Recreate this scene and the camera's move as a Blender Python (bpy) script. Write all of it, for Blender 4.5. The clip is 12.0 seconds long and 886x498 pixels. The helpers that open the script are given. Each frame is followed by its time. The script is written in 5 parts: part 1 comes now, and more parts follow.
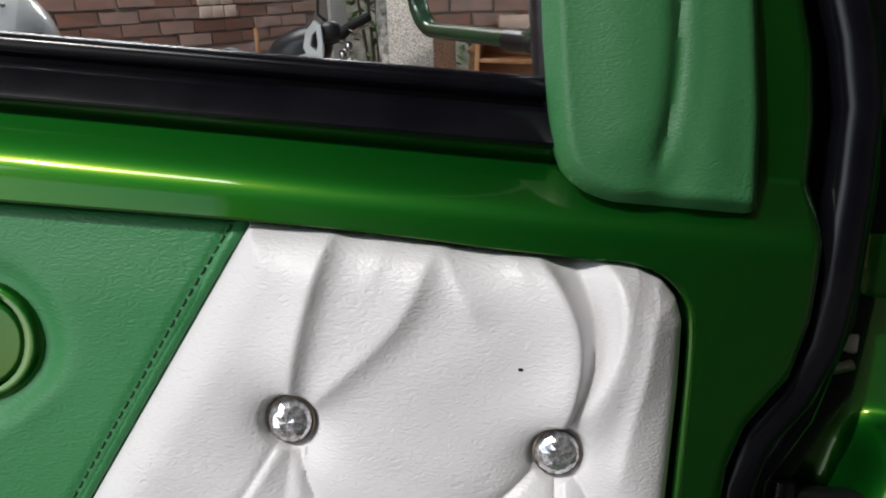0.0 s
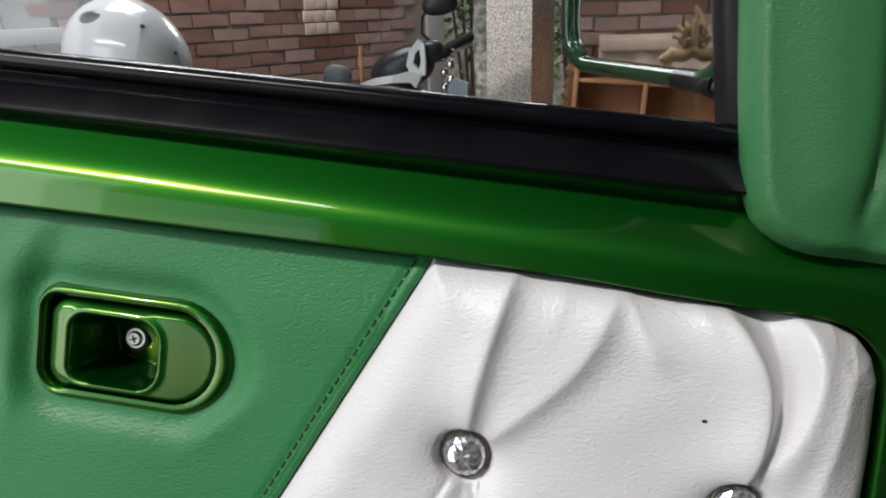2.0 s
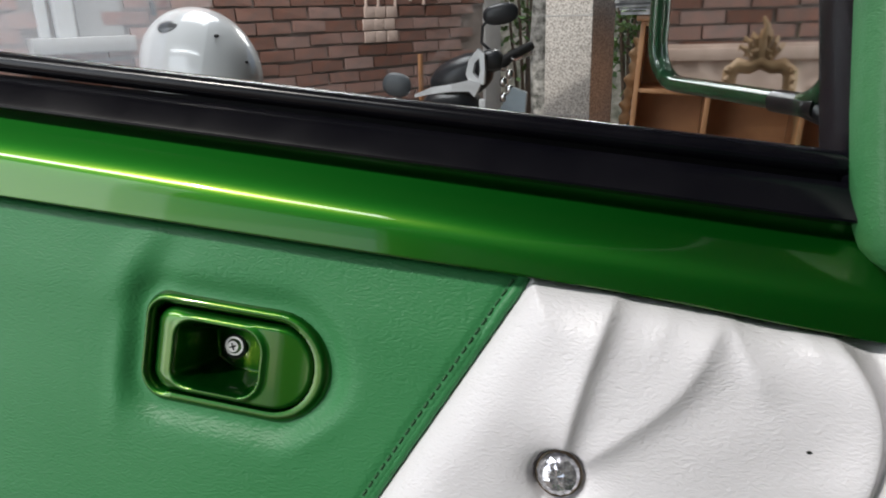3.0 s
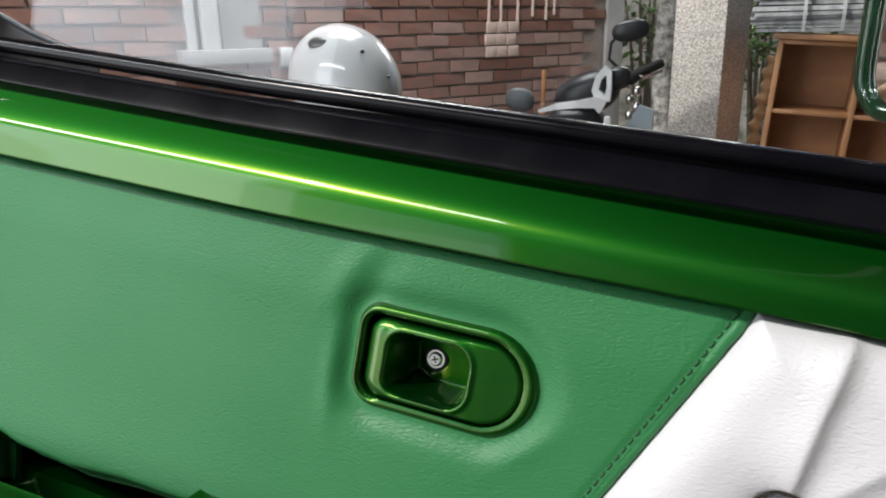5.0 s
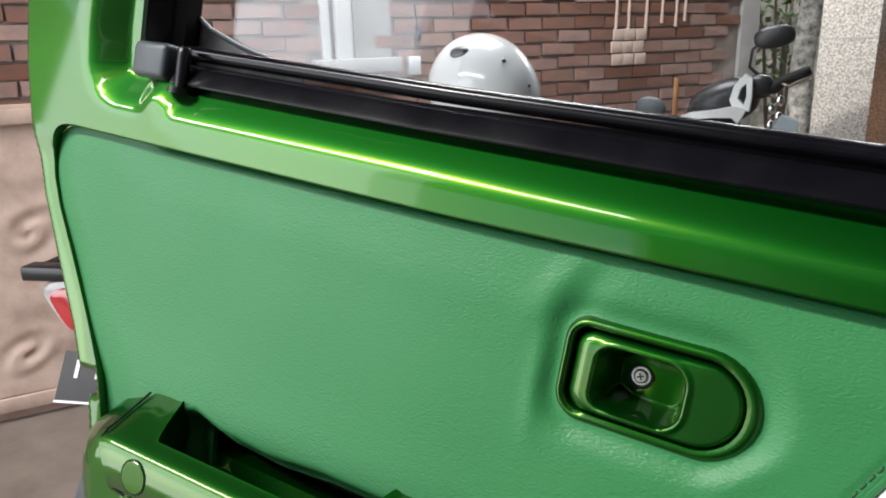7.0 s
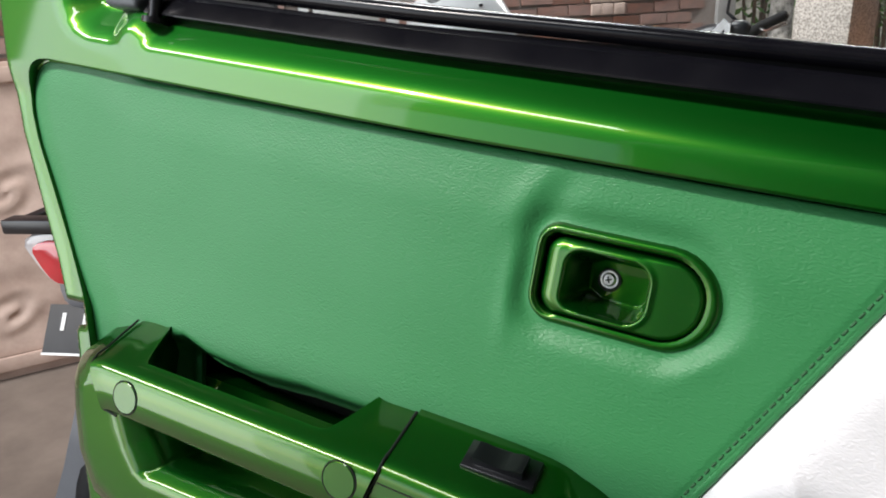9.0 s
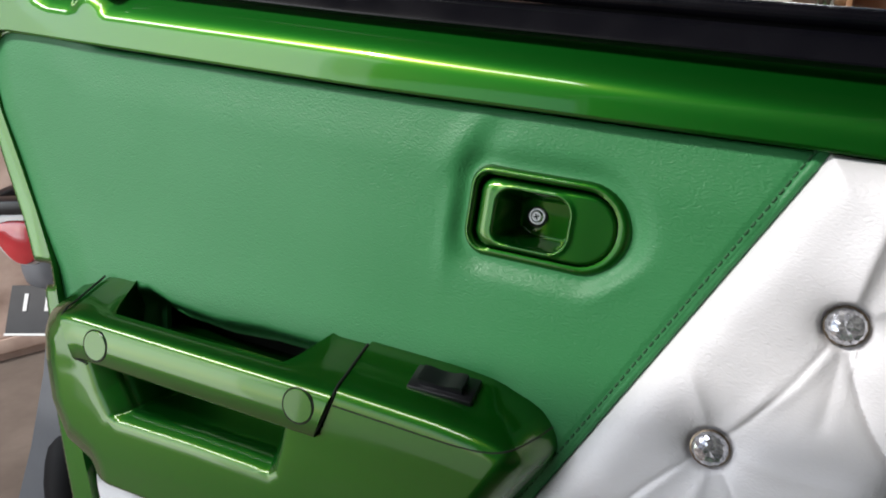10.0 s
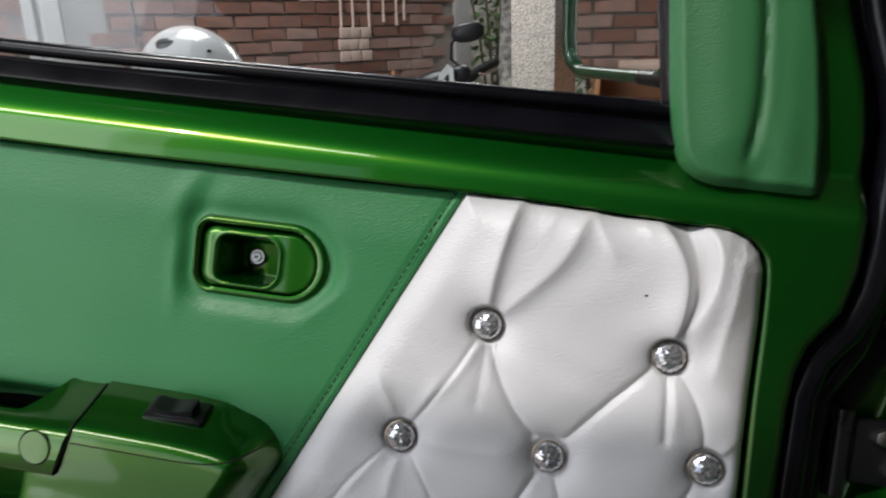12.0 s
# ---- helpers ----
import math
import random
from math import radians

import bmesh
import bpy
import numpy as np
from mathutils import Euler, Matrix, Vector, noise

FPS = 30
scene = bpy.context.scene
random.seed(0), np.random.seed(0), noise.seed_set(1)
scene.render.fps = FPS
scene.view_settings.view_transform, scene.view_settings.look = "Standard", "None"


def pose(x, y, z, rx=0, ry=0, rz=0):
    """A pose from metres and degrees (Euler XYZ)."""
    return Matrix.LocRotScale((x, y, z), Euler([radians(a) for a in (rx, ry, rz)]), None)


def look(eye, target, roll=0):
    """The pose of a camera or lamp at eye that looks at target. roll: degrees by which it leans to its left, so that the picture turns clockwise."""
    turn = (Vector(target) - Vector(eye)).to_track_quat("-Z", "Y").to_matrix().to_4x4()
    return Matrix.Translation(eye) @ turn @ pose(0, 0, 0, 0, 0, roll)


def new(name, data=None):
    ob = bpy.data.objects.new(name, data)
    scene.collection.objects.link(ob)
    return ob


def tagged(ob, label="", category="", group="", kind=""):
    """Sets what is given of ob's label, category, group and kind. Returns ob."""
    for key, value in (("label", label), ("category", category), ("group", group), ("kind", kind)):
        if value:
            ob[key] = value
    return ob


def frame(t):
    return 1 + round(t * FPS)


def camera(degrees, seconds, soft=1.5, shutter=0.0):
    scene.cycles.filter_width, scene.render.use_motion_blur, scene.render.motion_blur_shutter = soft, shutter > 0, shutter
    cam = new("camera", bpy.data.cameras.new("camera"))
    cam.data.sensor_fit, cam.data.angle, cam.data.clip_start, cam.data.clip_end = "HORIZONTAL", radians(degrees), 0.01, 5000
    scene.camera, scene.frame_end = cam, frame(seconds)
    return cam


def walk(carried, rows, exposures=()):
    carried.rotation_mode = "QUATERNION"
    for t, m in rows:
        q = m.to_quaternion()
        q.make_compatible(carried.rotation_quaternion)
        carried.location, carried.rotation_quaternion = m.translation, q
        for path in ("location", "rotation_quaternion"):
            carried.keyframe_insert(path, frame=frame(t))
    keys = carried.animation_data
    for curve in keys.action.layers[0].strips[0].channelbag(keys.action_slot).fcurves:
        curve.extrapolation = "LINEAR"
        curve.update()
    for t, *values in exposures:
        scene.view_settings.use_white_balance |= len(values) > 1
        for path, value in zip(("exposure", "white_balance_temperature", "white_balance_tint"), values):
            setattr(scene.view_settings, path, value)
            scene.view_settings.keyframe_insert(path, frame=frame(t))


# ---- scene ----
cam = camera(63.7, 12.0, soft=1.8, shutter=0.35)
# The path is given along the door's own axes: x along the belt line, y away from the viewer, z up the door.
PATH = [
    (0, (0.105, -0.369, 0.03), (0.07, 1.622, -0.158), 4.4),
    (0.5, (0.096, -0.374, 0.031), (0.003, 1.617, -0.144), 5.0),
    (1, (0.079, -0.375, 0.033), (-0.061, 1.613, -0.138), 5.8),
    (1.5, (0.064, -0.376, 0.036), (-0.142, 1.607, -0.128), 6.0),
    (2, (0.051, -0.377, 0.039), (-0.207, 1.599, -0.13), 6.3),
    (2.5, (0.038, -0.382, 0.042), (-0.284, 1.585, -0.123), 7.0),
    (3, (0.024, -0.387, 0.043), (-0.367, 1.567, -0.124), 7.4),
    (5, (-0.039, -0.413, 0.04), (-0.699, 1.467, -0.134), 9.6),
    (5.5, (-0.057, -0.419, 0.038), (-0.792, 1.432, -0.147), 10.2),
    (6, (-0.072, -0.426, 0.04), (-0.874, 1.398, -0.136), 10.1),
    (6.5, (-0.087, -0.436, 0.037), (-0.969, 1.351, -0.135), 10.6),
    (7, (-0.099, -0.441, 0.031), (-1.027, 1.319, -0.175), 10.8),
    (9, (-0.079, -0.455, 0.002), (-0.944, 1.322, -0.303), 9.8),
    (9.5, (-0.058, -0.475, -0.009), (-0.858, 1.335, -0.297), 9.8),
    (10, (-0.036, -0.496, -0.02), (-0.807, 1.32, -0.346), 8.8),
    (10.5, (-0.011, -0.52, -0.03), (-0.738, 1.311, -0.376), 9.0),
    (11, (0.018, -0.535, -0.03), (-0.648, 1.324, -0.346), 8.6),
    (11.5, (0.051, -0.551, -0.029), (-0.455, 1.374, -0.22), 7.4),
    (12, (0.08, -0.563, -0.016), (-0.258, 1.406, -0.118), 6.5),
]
# How the parked door stands in the world: the nose points slightly down and the door leans back.
UP = Vector((math.tan(radians(-6.0)), math.tan(radians(-15.0)), 1.0)).normalized()
XA = (Vector((1, 0, 0)) - UP * UP.x).normalized()
YA = UP.cross(XA)
DOOR = Matrix.Translation((0, 0, 1.27)) @ Matrix((XA, YA, UP)).to_4x4()
EXPOSURES = [(0.0, -0.42), (2.5, -0.38), (5.0, -0.12), (7.0, 0.16), (9.0, 0.16), (10.5, -0.28), (12.0, -0.46)]
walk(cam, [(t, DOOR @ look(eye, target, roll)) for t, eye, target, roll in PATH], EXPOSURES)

# ---- light ----
world = bpy.data.worlds.new("world")
scene.world = world
world.use_nodes = True
wn = world.node_tree.nodes
sky = wn.new("ShaderNodeTexSky")
sky.sky_type = 'NISHITA'
sky.sun_disc = False
sky.sun_elevation = radians(48)
sky.sun_rotation = radians(215)
world.node_tree.links.new(sky.outputs[0], wn["Background"].inputs[0])
wn["Background"].inputs[1].default_value = 0.14
sun = new("sun", bpy.data.lights.new("sun", 'SUN'))
sun.data.energy = 2.5
sun.data.angle = radians(0.6)
sun.data.color = (1.0, 0.95, 0.88)
sun.matrix_world = look((0, 0, 8), (0.55, 0.65, 7.0))


def area(name, eye, target, w, h, power, colour=(1, 1, 1)):
    """An area lamp added to stand in for daylight."""
    ob = new(name, bpy.data.lights.new(name, 'AREA'))
    ob.data.shape, ob.data.size, ob.data.size_y = 'RECTANGLE', w, h
    ob.data.energy, ob.data.color = power, colour
    ob.matrix_world = look(eye, target)
    return ob


# added lamps: open front, bright band overhead, then fills for rear wall and garden
area("daylight_front", (-2.40, -3.36, 1.10), (-2.40, 0.0, 1.10), 3.4, 2.0, 13, (0.92, 0.96, 1.0))
area("daylight_front", (-3.55, -2.60, 1.98), (-3.55, 0.0, 1.98), 2.8, 3.05, 84, (0.92, 0.96, 1.0))
area("daylight_front", (-2.00, -2.60, 1.98), (-2.00, 0.0, 1.98), 0.30, 3.05, 4.5, (0.92, 0.96, 1.0))
area("daylight_strip", (-2.60, -1.55, 3.54), (-2.60, -1.54, 0.5), 2.0, 0.36, 62, (0.92, 0.96, 1.0))
area("daylight_strip", (-1.09, -1.55, 3.54), (-1.09, -1.54, 0.5), 1.02, 0.36, 20, (0.92, 0.96, 1.0))
area("fill_rear", (-1.4, 2.2, 3.54), (-1.45, 2.2, 0.5), 1.6, 1.2, 105, (0.97, 0.985, 1.0))
area("fill_garden", (-0.35, 5.0, 3.15), (-0.45, 2.4, 0.9), 1.4, 0.7, 90, (1.0, 0.985, 0.96))

# ---- materials ----


def mat(name, colour, rough=0.5, metal=0.0, second=None, scale=8.0, amount=0.5, bump=0.0, bump_scale=200.0,
        coat=0.0, grain=False, spread=0.0, detail=6.0, ior=1.5, rough_var=0.08, flakes=0.0, coat_rough=0.03, creases=0.8):
    """A surface with two scales of variation: broad tone and fine relief."""
    m = bpy.data.materials.new(name)
    m.use_nodes = True
    nt = m.node_tree
    n, ln = nt.nodes, nt.links
    p = n["Principled BSDF"]
    p.inputs["Metallic"].default_value = metal
    p.inputs["IOR"].default_value = ior
    p.inputs["Coat Weight"].default_value = coat
    p.inputs["Coat Roughness"].default_value = coat_rough
    tc = n.new("ShaderNodeTexCoord")
    big = n.new("ShaderNodeTexNoise")
    big.inputs["Scale"].default_value = scale
    big.inputs["Detail"].default_value = detail
    big.inputs["Roughness"].default_value = 0.6
    ln.new(tc.outputs["Object"], big.inputs["Vector"])
    ramp = n.new("ShaderNodeMapRange")
    ramp.inputs["From Min"].default_value = 0.35
    ramp.inputs["From Max"].default_value = 0.65
    ramp.inputs["To Max"].default_value = amount
    ln.new(big.outputs["Fac"], ramp.inputs["Value"])
    mix = n.new("ShaderNodeMix")
    mix.data_type = 'RGBA'
    mix.inputs["A"].default_value = (*colour, 1)
    sc = second if second else tuple(c * 0.82 for c in colour)
    mix.inputs["B"].default_value = (*sc, 1)
    ln.new(ramp.outputs["Result"], mix.inputs["Factor"])
    col = mix.outputs["Result"]
    if spread:
        oi = n.new("ShaderNodeObjectInfo")
        geo = n.new("ShaderNodeNewGeometry")
        add = n.new("ShaderNodeMath")
        add.operation = 'ADD'
        ln.new(oi.outputs["Random"], add.inputs[0])
        ln.new(geo.outputs["Random Per Island"], add.inputs[1])
        fr = n.new("ShaderNodeMath")
        fr.operation = 'FRACT'
        ln.new(add.outputs[0], fr.inputs[0])
        mr = n.new("ShaderNodeMapRange")
        mr.inputs["To Min"].default_value = 1 - spread
        mr.inputs["To Max"].default_value = 1 + spread
        ln.new(fr.outputs[0], mr.inputs["Value"])
        hs = n.new("ShaderNodeHueSaturation")
        ln.new(mr.outputs["Result"], hs.inputs["Value"])
        mr2 = n.new("ShaderNodeMapRange")
        mr2.inputs["To Min"].default_value = 1.15
        mr2.inputs["To Max"].default_value = 0.7
        ln.new(fr.outputs[0], mr2.inputs["Value"])
        ln.new(mr2.outputs["Result"], hs.inputs["Saturation"])
        ln.new(col, hs.inputs["Color"])
        col = hs.outputs["Color"]
    if flakes:
        fl = n.new("ShaderNodeTexVoronoi")
        fl.inputs["Scale"].default_value = 2600
        ln.new(tc.outputs["Object"], fl.inputs["Vector"])
        hv = n.new("ShaderNodeHueSaturation")
        fm = n.new("ShaderNodeMapRange")
        fm.inputs["To Min"].default_value = 1 - flakes
        fm.inputs["To Max"].default_value = 1 + flakes
        ln.new(fl.outputs["Color"], fm.inputs["Value"])
        ln.new(fm.outputs["Result"], hv.inputs["Value"])
        ln.new(col, hv.inputs["Color"])
        col = hv.outputs["Color"]
    ln.new(col, p.inputs["Base Color"])
    rr = n.new("ShaderNodeMapRange")
    rr.inputs["To Min"].default_value = max(0.02, rough - rough_var)
    rr.inputs["To Max"].default_value = min(1.0, rough + rough_var)
    ln.new(big.outputs["Fac"], rr.inputs["Value"])
    ln.new(rr.outputs["Result"], p.inputs["Roughness"])
    if bump:
        bp = n.new("ShaderNodeBump")
        bp.inputs["Strength"].default_value = min(1.0, bump)
        bp.inputs["Distance"].default_value = 0.001
        if grain:
            bp.inputs["Distance"].default_value = 0.0005
            warp = n.new("ShaderNodeTexNoise")
            warp.inputs["Scale"].default_value = 60.0
            warp.inputs["Detail"].default_value = 2
            ln.new(tc.outputs["Object"], warp.inputs["Vector"])
            wm = n.new("ShaderNodeMix")
            wm.data_type = 'VECTOR'
            wm.inputs["Factor"].default_value = 0.006
            ln.new(tc.outputs["Object"], wm.inputs["A"])
            ln.new(warp.outputs["Color"], wm.inputs["B"])
            mp = n.new("ShaderNodeMapping")
            mp.inputs["Scale"].default_value = (0.62, 0.8, 1.15)
            mp.inputs["Rotation"].default_value = (0, 0.45, 0)
            ln.new(wm.outputs["Result"], mp.inputs["Vector"])
            # fine folds that run into one another, and a pebble under them
            folds = n.new("ShaderNodeTexNoise")
            folds.noise_type = 'RIDGED_MULTIFRACTAL'
            folds.inputs["Scale"].default_value = bump_scale
            folds.inputs["Detail"].default_value = 2.0
            folds.inputs["Roughness"].default_value = 0.45
            ln.new(mp.outputs["Vector"], folds.inputs["Vector"])
            pebble = n.new("ShaderNodeTexNoise")
            pebble.inputs["Scale"].default_value = bump_scale * 1.9
            pebble.inputs["Detail"].default_value = 2.0
            ln.new(mp.outputs["Vector"], pebble.inputs["Vector"])
            pt = n.new("ShaderNodeTexNoise")
            pt.inputs["Scale"].default_value = 13.0
            pt.inputs["Detail"].default_value = 3
            ln.new(tc.outputs["Object"], pt.inputs["Vector"])
            pm = n.new("ShaderNodeMapRange")
            pm.inputs["From Min"].default_value = 0.36
            pm.inputs["From Max"].default_value = 0.66
            pm.inputs["To Min"].default_value = -0.10
            pm.inputs["To Max"].default_value = -0.25 - creases
            ln.new(pt.outputs["Fac"], pm.inputs["Value"])
            cm = n.new("ShaderNodeMath")
            cm.operation = 'MULTIPLY_ADD'
            ln.new(folds.outputs["Fac"], cm.inputs[0])
            ln.new(pm.outputs["Result"], cm.inputs[1])
            ln.new(pebble.outputs["Fac"], cm.inputs[2])
            ln.new(cm.outputs[0], bp.inputs["Height"])
        else:
            fine = n.new("ShaderNodeTexNoise")
            fine.inputs["Scale"].default_value = bump_scale
            fine.inputs["Detail"].default_value = 4
            ln.new(tc.outputs["Object"], fine.inputs["Vector"])
            ln.new(fine.outputs["Fac"], bp.inputs["Height"])
        ln.new(bp.outputs["Normal"], p.inputs["Normal"])
    return m


PAINT = mat("green_metallic_paint", (0.42, 0.48, 0.05), 0.26, 1.0, second=(0.39, 0.45, 0.045), scale=4, coat=1.0, flakes=0.08, rough_var=0.03, bump=0.02, bump_scale=60, coat_rough=0.05)
# candy paint: a deep green flake layer with a wide lobe beside the lime one with a narrow lobe, both under clear lacquer
deep = PAINT.node_tree.nodes.new("ShaderNodeBsdfPrincipled")
deep.inputs["Base Color"].default_value = (0.0015, 0.108, 0.010, 1)
deep.inputs["Metallic"].default_value = 1.0
deep.inputs["Roughness"].default_value = 0.54
deep.inputs["Coat Weight"].default_value = 1.0
deep.inputs["Coat Roughness"].default_value = 0.05
flop = PAINT.node_tree.nodes.new("ShaderNodeMixShader")
flop.inputs[0].default_value = 0.915
PAINT.node_tree.links.new(PAINT.node_tree.nodes["Principled BSDF"].outputs[0], flop.inputs[1])
PAINT.node_tree.links.new(deep.outputs[0], flop.inputs[2])
PAINT.node_tree.links.new(flop.outputs[0], PAINT.node_tree.nodes["Material Output"].inputs["Surface"])
LEATHER = mat("green_leatherette", (0.037, 0.205, 0.068), 0.43, 0.0, second=(0.033, 0.190, 0.063), scale=7, ior=1.40, bump=0.74, bump_scale=360, grain=True)
TRIM = mat("green_padded_vinyl", (0.034, 0.160, 0.054), 0.5, 0.0, second=(0.030, 0.145, 0.049), scale=7, bump=0.60, bump_scale=430, creases=0.9, grain=True)
WHITE = mat("white_leatherette", (0.74, 0.725, 0.745), 0.37, 0.0, second=(0.70, 0.69, 0.71), scale=9, bump=0.85, bump_scale=360, grain=True)
THREAD = mat("dark_green_thread", (0.018, 0.10, 0.032), 0.7, bump=0.4, bump_scale=1500)
RUBBER = mat("black_rubber", (0.006, 0.006, 0.007), 0.6, ior=1.28, scale=20, bump=0.1, bump_scale=300)
SEAL = mat("black_weatherstrip", (0.003, 0.003, 0.005), 0.21, ior=1.34, scale=18, bump=0.05, bump_scale=90, second=(0.010, 0.0095, 0.012))
# grey for the unseen cab panels, pale enough to bounce light onto the door
CABBOUNCE = mat("grey_cab_bounce", (0.42, 0.41, 0.39), 0.7, scale=9, second=(0.34, 0.33, 0.31), bump=0.3, bump_scale=200)
PLASTIC = mat("black_plastic", (0.008, 0.008, 0.010), 0.30, scale=30, bump=0.1, bump_scale=700)
GREYCAP = mat("grey_plastic", (0.07, 0.08, 0.09), 0.45, scale=30, bump=0.1, bump_scale=700)
STEEL = mat("zinc_steel", (0.55, 0.54, 0.52), 0.3, 1.0, scale=60, bump=0.15, bump_scale=900)
BRASS = mat("tarnished_brass", (0.34, 0.27, 0.20), 0.35, 1.0, scale=60)
CHROME = mat("chrome", (0.8, 0.8, 0.8), 0.08, 1.0, scale=60)
DARK = mat("dark_cavity", (0.01, 0.014, 0.01), 0.8, scale=20)
BRICK = mat("red_brick", (0.30, 0.130, 0.088), 0.85, scale=14, second=(0.20, 0.122, 0.100), amount=0.9, bump=0.9, bump_scale=90, spread=0.35)
MORTAR = mat("mortar", (0.31, 0.26, 0.235), 0.9, scale=10, second=(0.18, 0.15, 0.135), bump=0.8, bump_scale=120)
PLASTER = mat("grey_plaster", (0.42, 0.41, 0.40), 0.85, scale=5, second=(0.3, 0.29, 0.28), bump=0.5, bump_scale=70)
ROOF = mat("dark_roof", (0.05, 0.045, 0.04), 0.9, scale=2, second=(0.03, 0.028, 0.025), bump=0.4, bump_scale=30)
DARKWALL = mat("dark_plaster", (0.20, 0.195, 0.185), 0.9, scale=3, second=(0.13, 0.125, 0.12), bump=0.4, bump_scale=50)
WHITEPAINT = mat("white_wall_paint", (0.72, 0.72, 0.72), 0.7, scale=4, second=(0.58, 0.58, 0.58), bump=0.3, bump_scale=60)
TERRAZZO = mat("pebbled_render", (0.66, 0.62, 0.58), 0.7, scale=110, second=(0.24, 0.215, 0.195), amount=1.0, bump=1.0, bump_scale=75, detail=3)
CONCRETE = mat("concrete", (0.20, 0.155, 0.125), 0.85, scale=3, second=(0.125, 0.095, 0.075), amount=0.9, bump=0.6, bump_scale=60)
WOOD = mat("varnished_wood", (0.55, 0.28, 0.13), 0.45, scale=6, second=(0.38, 0.17, 0.07), amount=0.9, bump=0.3, bump_scale=50)
PALEWOOD = mat("raw_carved_wood", (0.60, 0.44, 0.36), 0.7, scale=7, second=(0.42, 0.29, 0.23), amount=0.9, bump=0.4, bump_scale=60)
GOLDWOOD = mat("raw_carved_teak", (0.56, 0.36, 0.20), 0.5, scale=12, second=(0.36, 0.21, 0.10), amount=0.9, bump=0.4, bump_scale=80)
PAPER = mat("grey_paper", (0.42, 0.43, 0.45), 0.8, scale=20, second=(0.2, 0.21, 0.23), amount=1.0, spread=0.5)
BLACKGLOSS = mat("black_gloss_plastic", (0.012, 0.014, 0.018), 0.34, scale=20, coat=0.10, ior=1.35)
WHITEGLOSS = mat("white_gloss_plastic", (0.78, 0.79, 0.80), 0.2, scale=10, coat=0.8, second=(0.70, 0.71, 0.72))
REDLENS = mat("red_lens", (0.5, 0.02, 0.03), 0.12, scale=40, coat=1.0)
CLEARLENS = mat("clear_lens", (0.6, 0.58, 0.58), 0.1, scale=40, coat=1.0)
PLATEBLACK = mat("plate_black", (0.025, 0.025, 0.028), 0.65, scale=20)
PLATEWHITE = mat("plate_white", (0.7, 0.7, 0.7), 0.5, scale=20)
MUDGUARD = mat("grey_mudguard", (0.13, 0.135, 0.15), 0.5, scale=12, bump=0.3, bump_scale=100)
LEAF = mat("green_leaves", (0.10, 0.20, 0.03), 0.5, scale=20, second=(0.05, 0.12, 0.02), spread=0.4)
MOTTLED = mat("mottled_bark", (0.50, 0.48, 0.45), 0.85, scale=22, second=(0.08, 0.08, 0.07), amount=1.0, bump=0.8, bump_scale=40)
BARK = mat("bark", (0.16, 0.11, 0.08), 0.9, scale=20, bump=0.8, bump_scale=60)
MIRRORGREEN = mat("dark_green_enamel", (0.005, 0.040, 0.014), 0.22, scale=12, coat=0.6)
# light and dark mottling painted in place of sunlit foliage
DAPPLEWALL = mat("sunlit_dapple_wall", (0.46, 0.43, 0.38), 0.9, scale=5, second=(0.06, 0.075, 0.04), amount=1.0, bump=0.6, bump_scale=30)
SMOKED = mat("smoked_film", (0.035, 0.030, 0.027), 0.4, scale=40, second=(0.09, 0.08, 0.075), amount=0.9)
STRAP = mat("white_strap", (0.65, 0.66, 0.66), 0.5, scale=20)


def glassy(name, colour, rough, ior):
    m = bpy.data.materials.new(name)
    m.use_nodes = True
    p = m.node_tree.nodes["Principled BSDF"]
    p.inputs["Base Color"].default_value = (*colour, 1)
    p.inputs["Roughness"].default_value = rough
    p.inputs["IOR"].default_value = ior
    p.inputs["Transmission Weight"].default_value = 1.0
    return m


GLASS = glassy("window_glass", (0.97, 0.99, 0.98), 0.0, 1.45)
CRYSTAL = mat("foiled_crystal", (0.88, 0.88, 0.91), 0.09, 0.75, scale=420, second=(0.30, 0.30, 0.33), amount=1.0, coat=1.0, detail=2)
MIRROR = mat("mirror_glass", (0.85, 0.87, 0.87), 0.02, 1.0, scale=5, rough_var=0.01)

# ---- mesh helpers ----


def to_object(name, bm, material, parent=None, label="", smooth=True):
    me = bpy.data.meshes.new(name)
    bmesh.ops.recalc_face_normals(bm, faces=bm.faces)
    bm.to_mesh(me)
    bm.free()
    if smooth:
        me.shade_smooth()
        try:
            me.set_sharp_from_angle(angle=radians(42))
        except AttributeError:
            pass
    me.materials.append(material)
    ob = new(name, me)
    if parent:
        ob.parent = parent
    if label:
        ob["label"] = label
    return ob


def part(name, bm, material, parent, label="", smooth=True):
    return to_object(name, bm, material, parent, label, smooth)


def thing(name, m, label, category, group="", kind=""):
    ob = new(name)
    ob.matrix_world = m
    return tagged(ob, label, category, group, kind)


def box(bm, x0, x1, y0, y1, z0, z1, bevel=0.0, seg=2):
    r = bmesh.ops.create_cube(bm, size=1)
    vs = r["verts"]
    for v in vs:
        v.co = Vector((x0 + (v.co.x + .5) * (x1 - x0), y0 + (v.co.y + .5) * (y1 - y0), z0 + (v.co.z + .5) * (z1 - z0)))
    if bevel:
        es = list({e for v in vs for e in v.link_edges})
        bmesh.ops.bevel(bm, geom=es, offset=bevel, segments=seg, affect='EDGES', profile=0.5)
    return bm


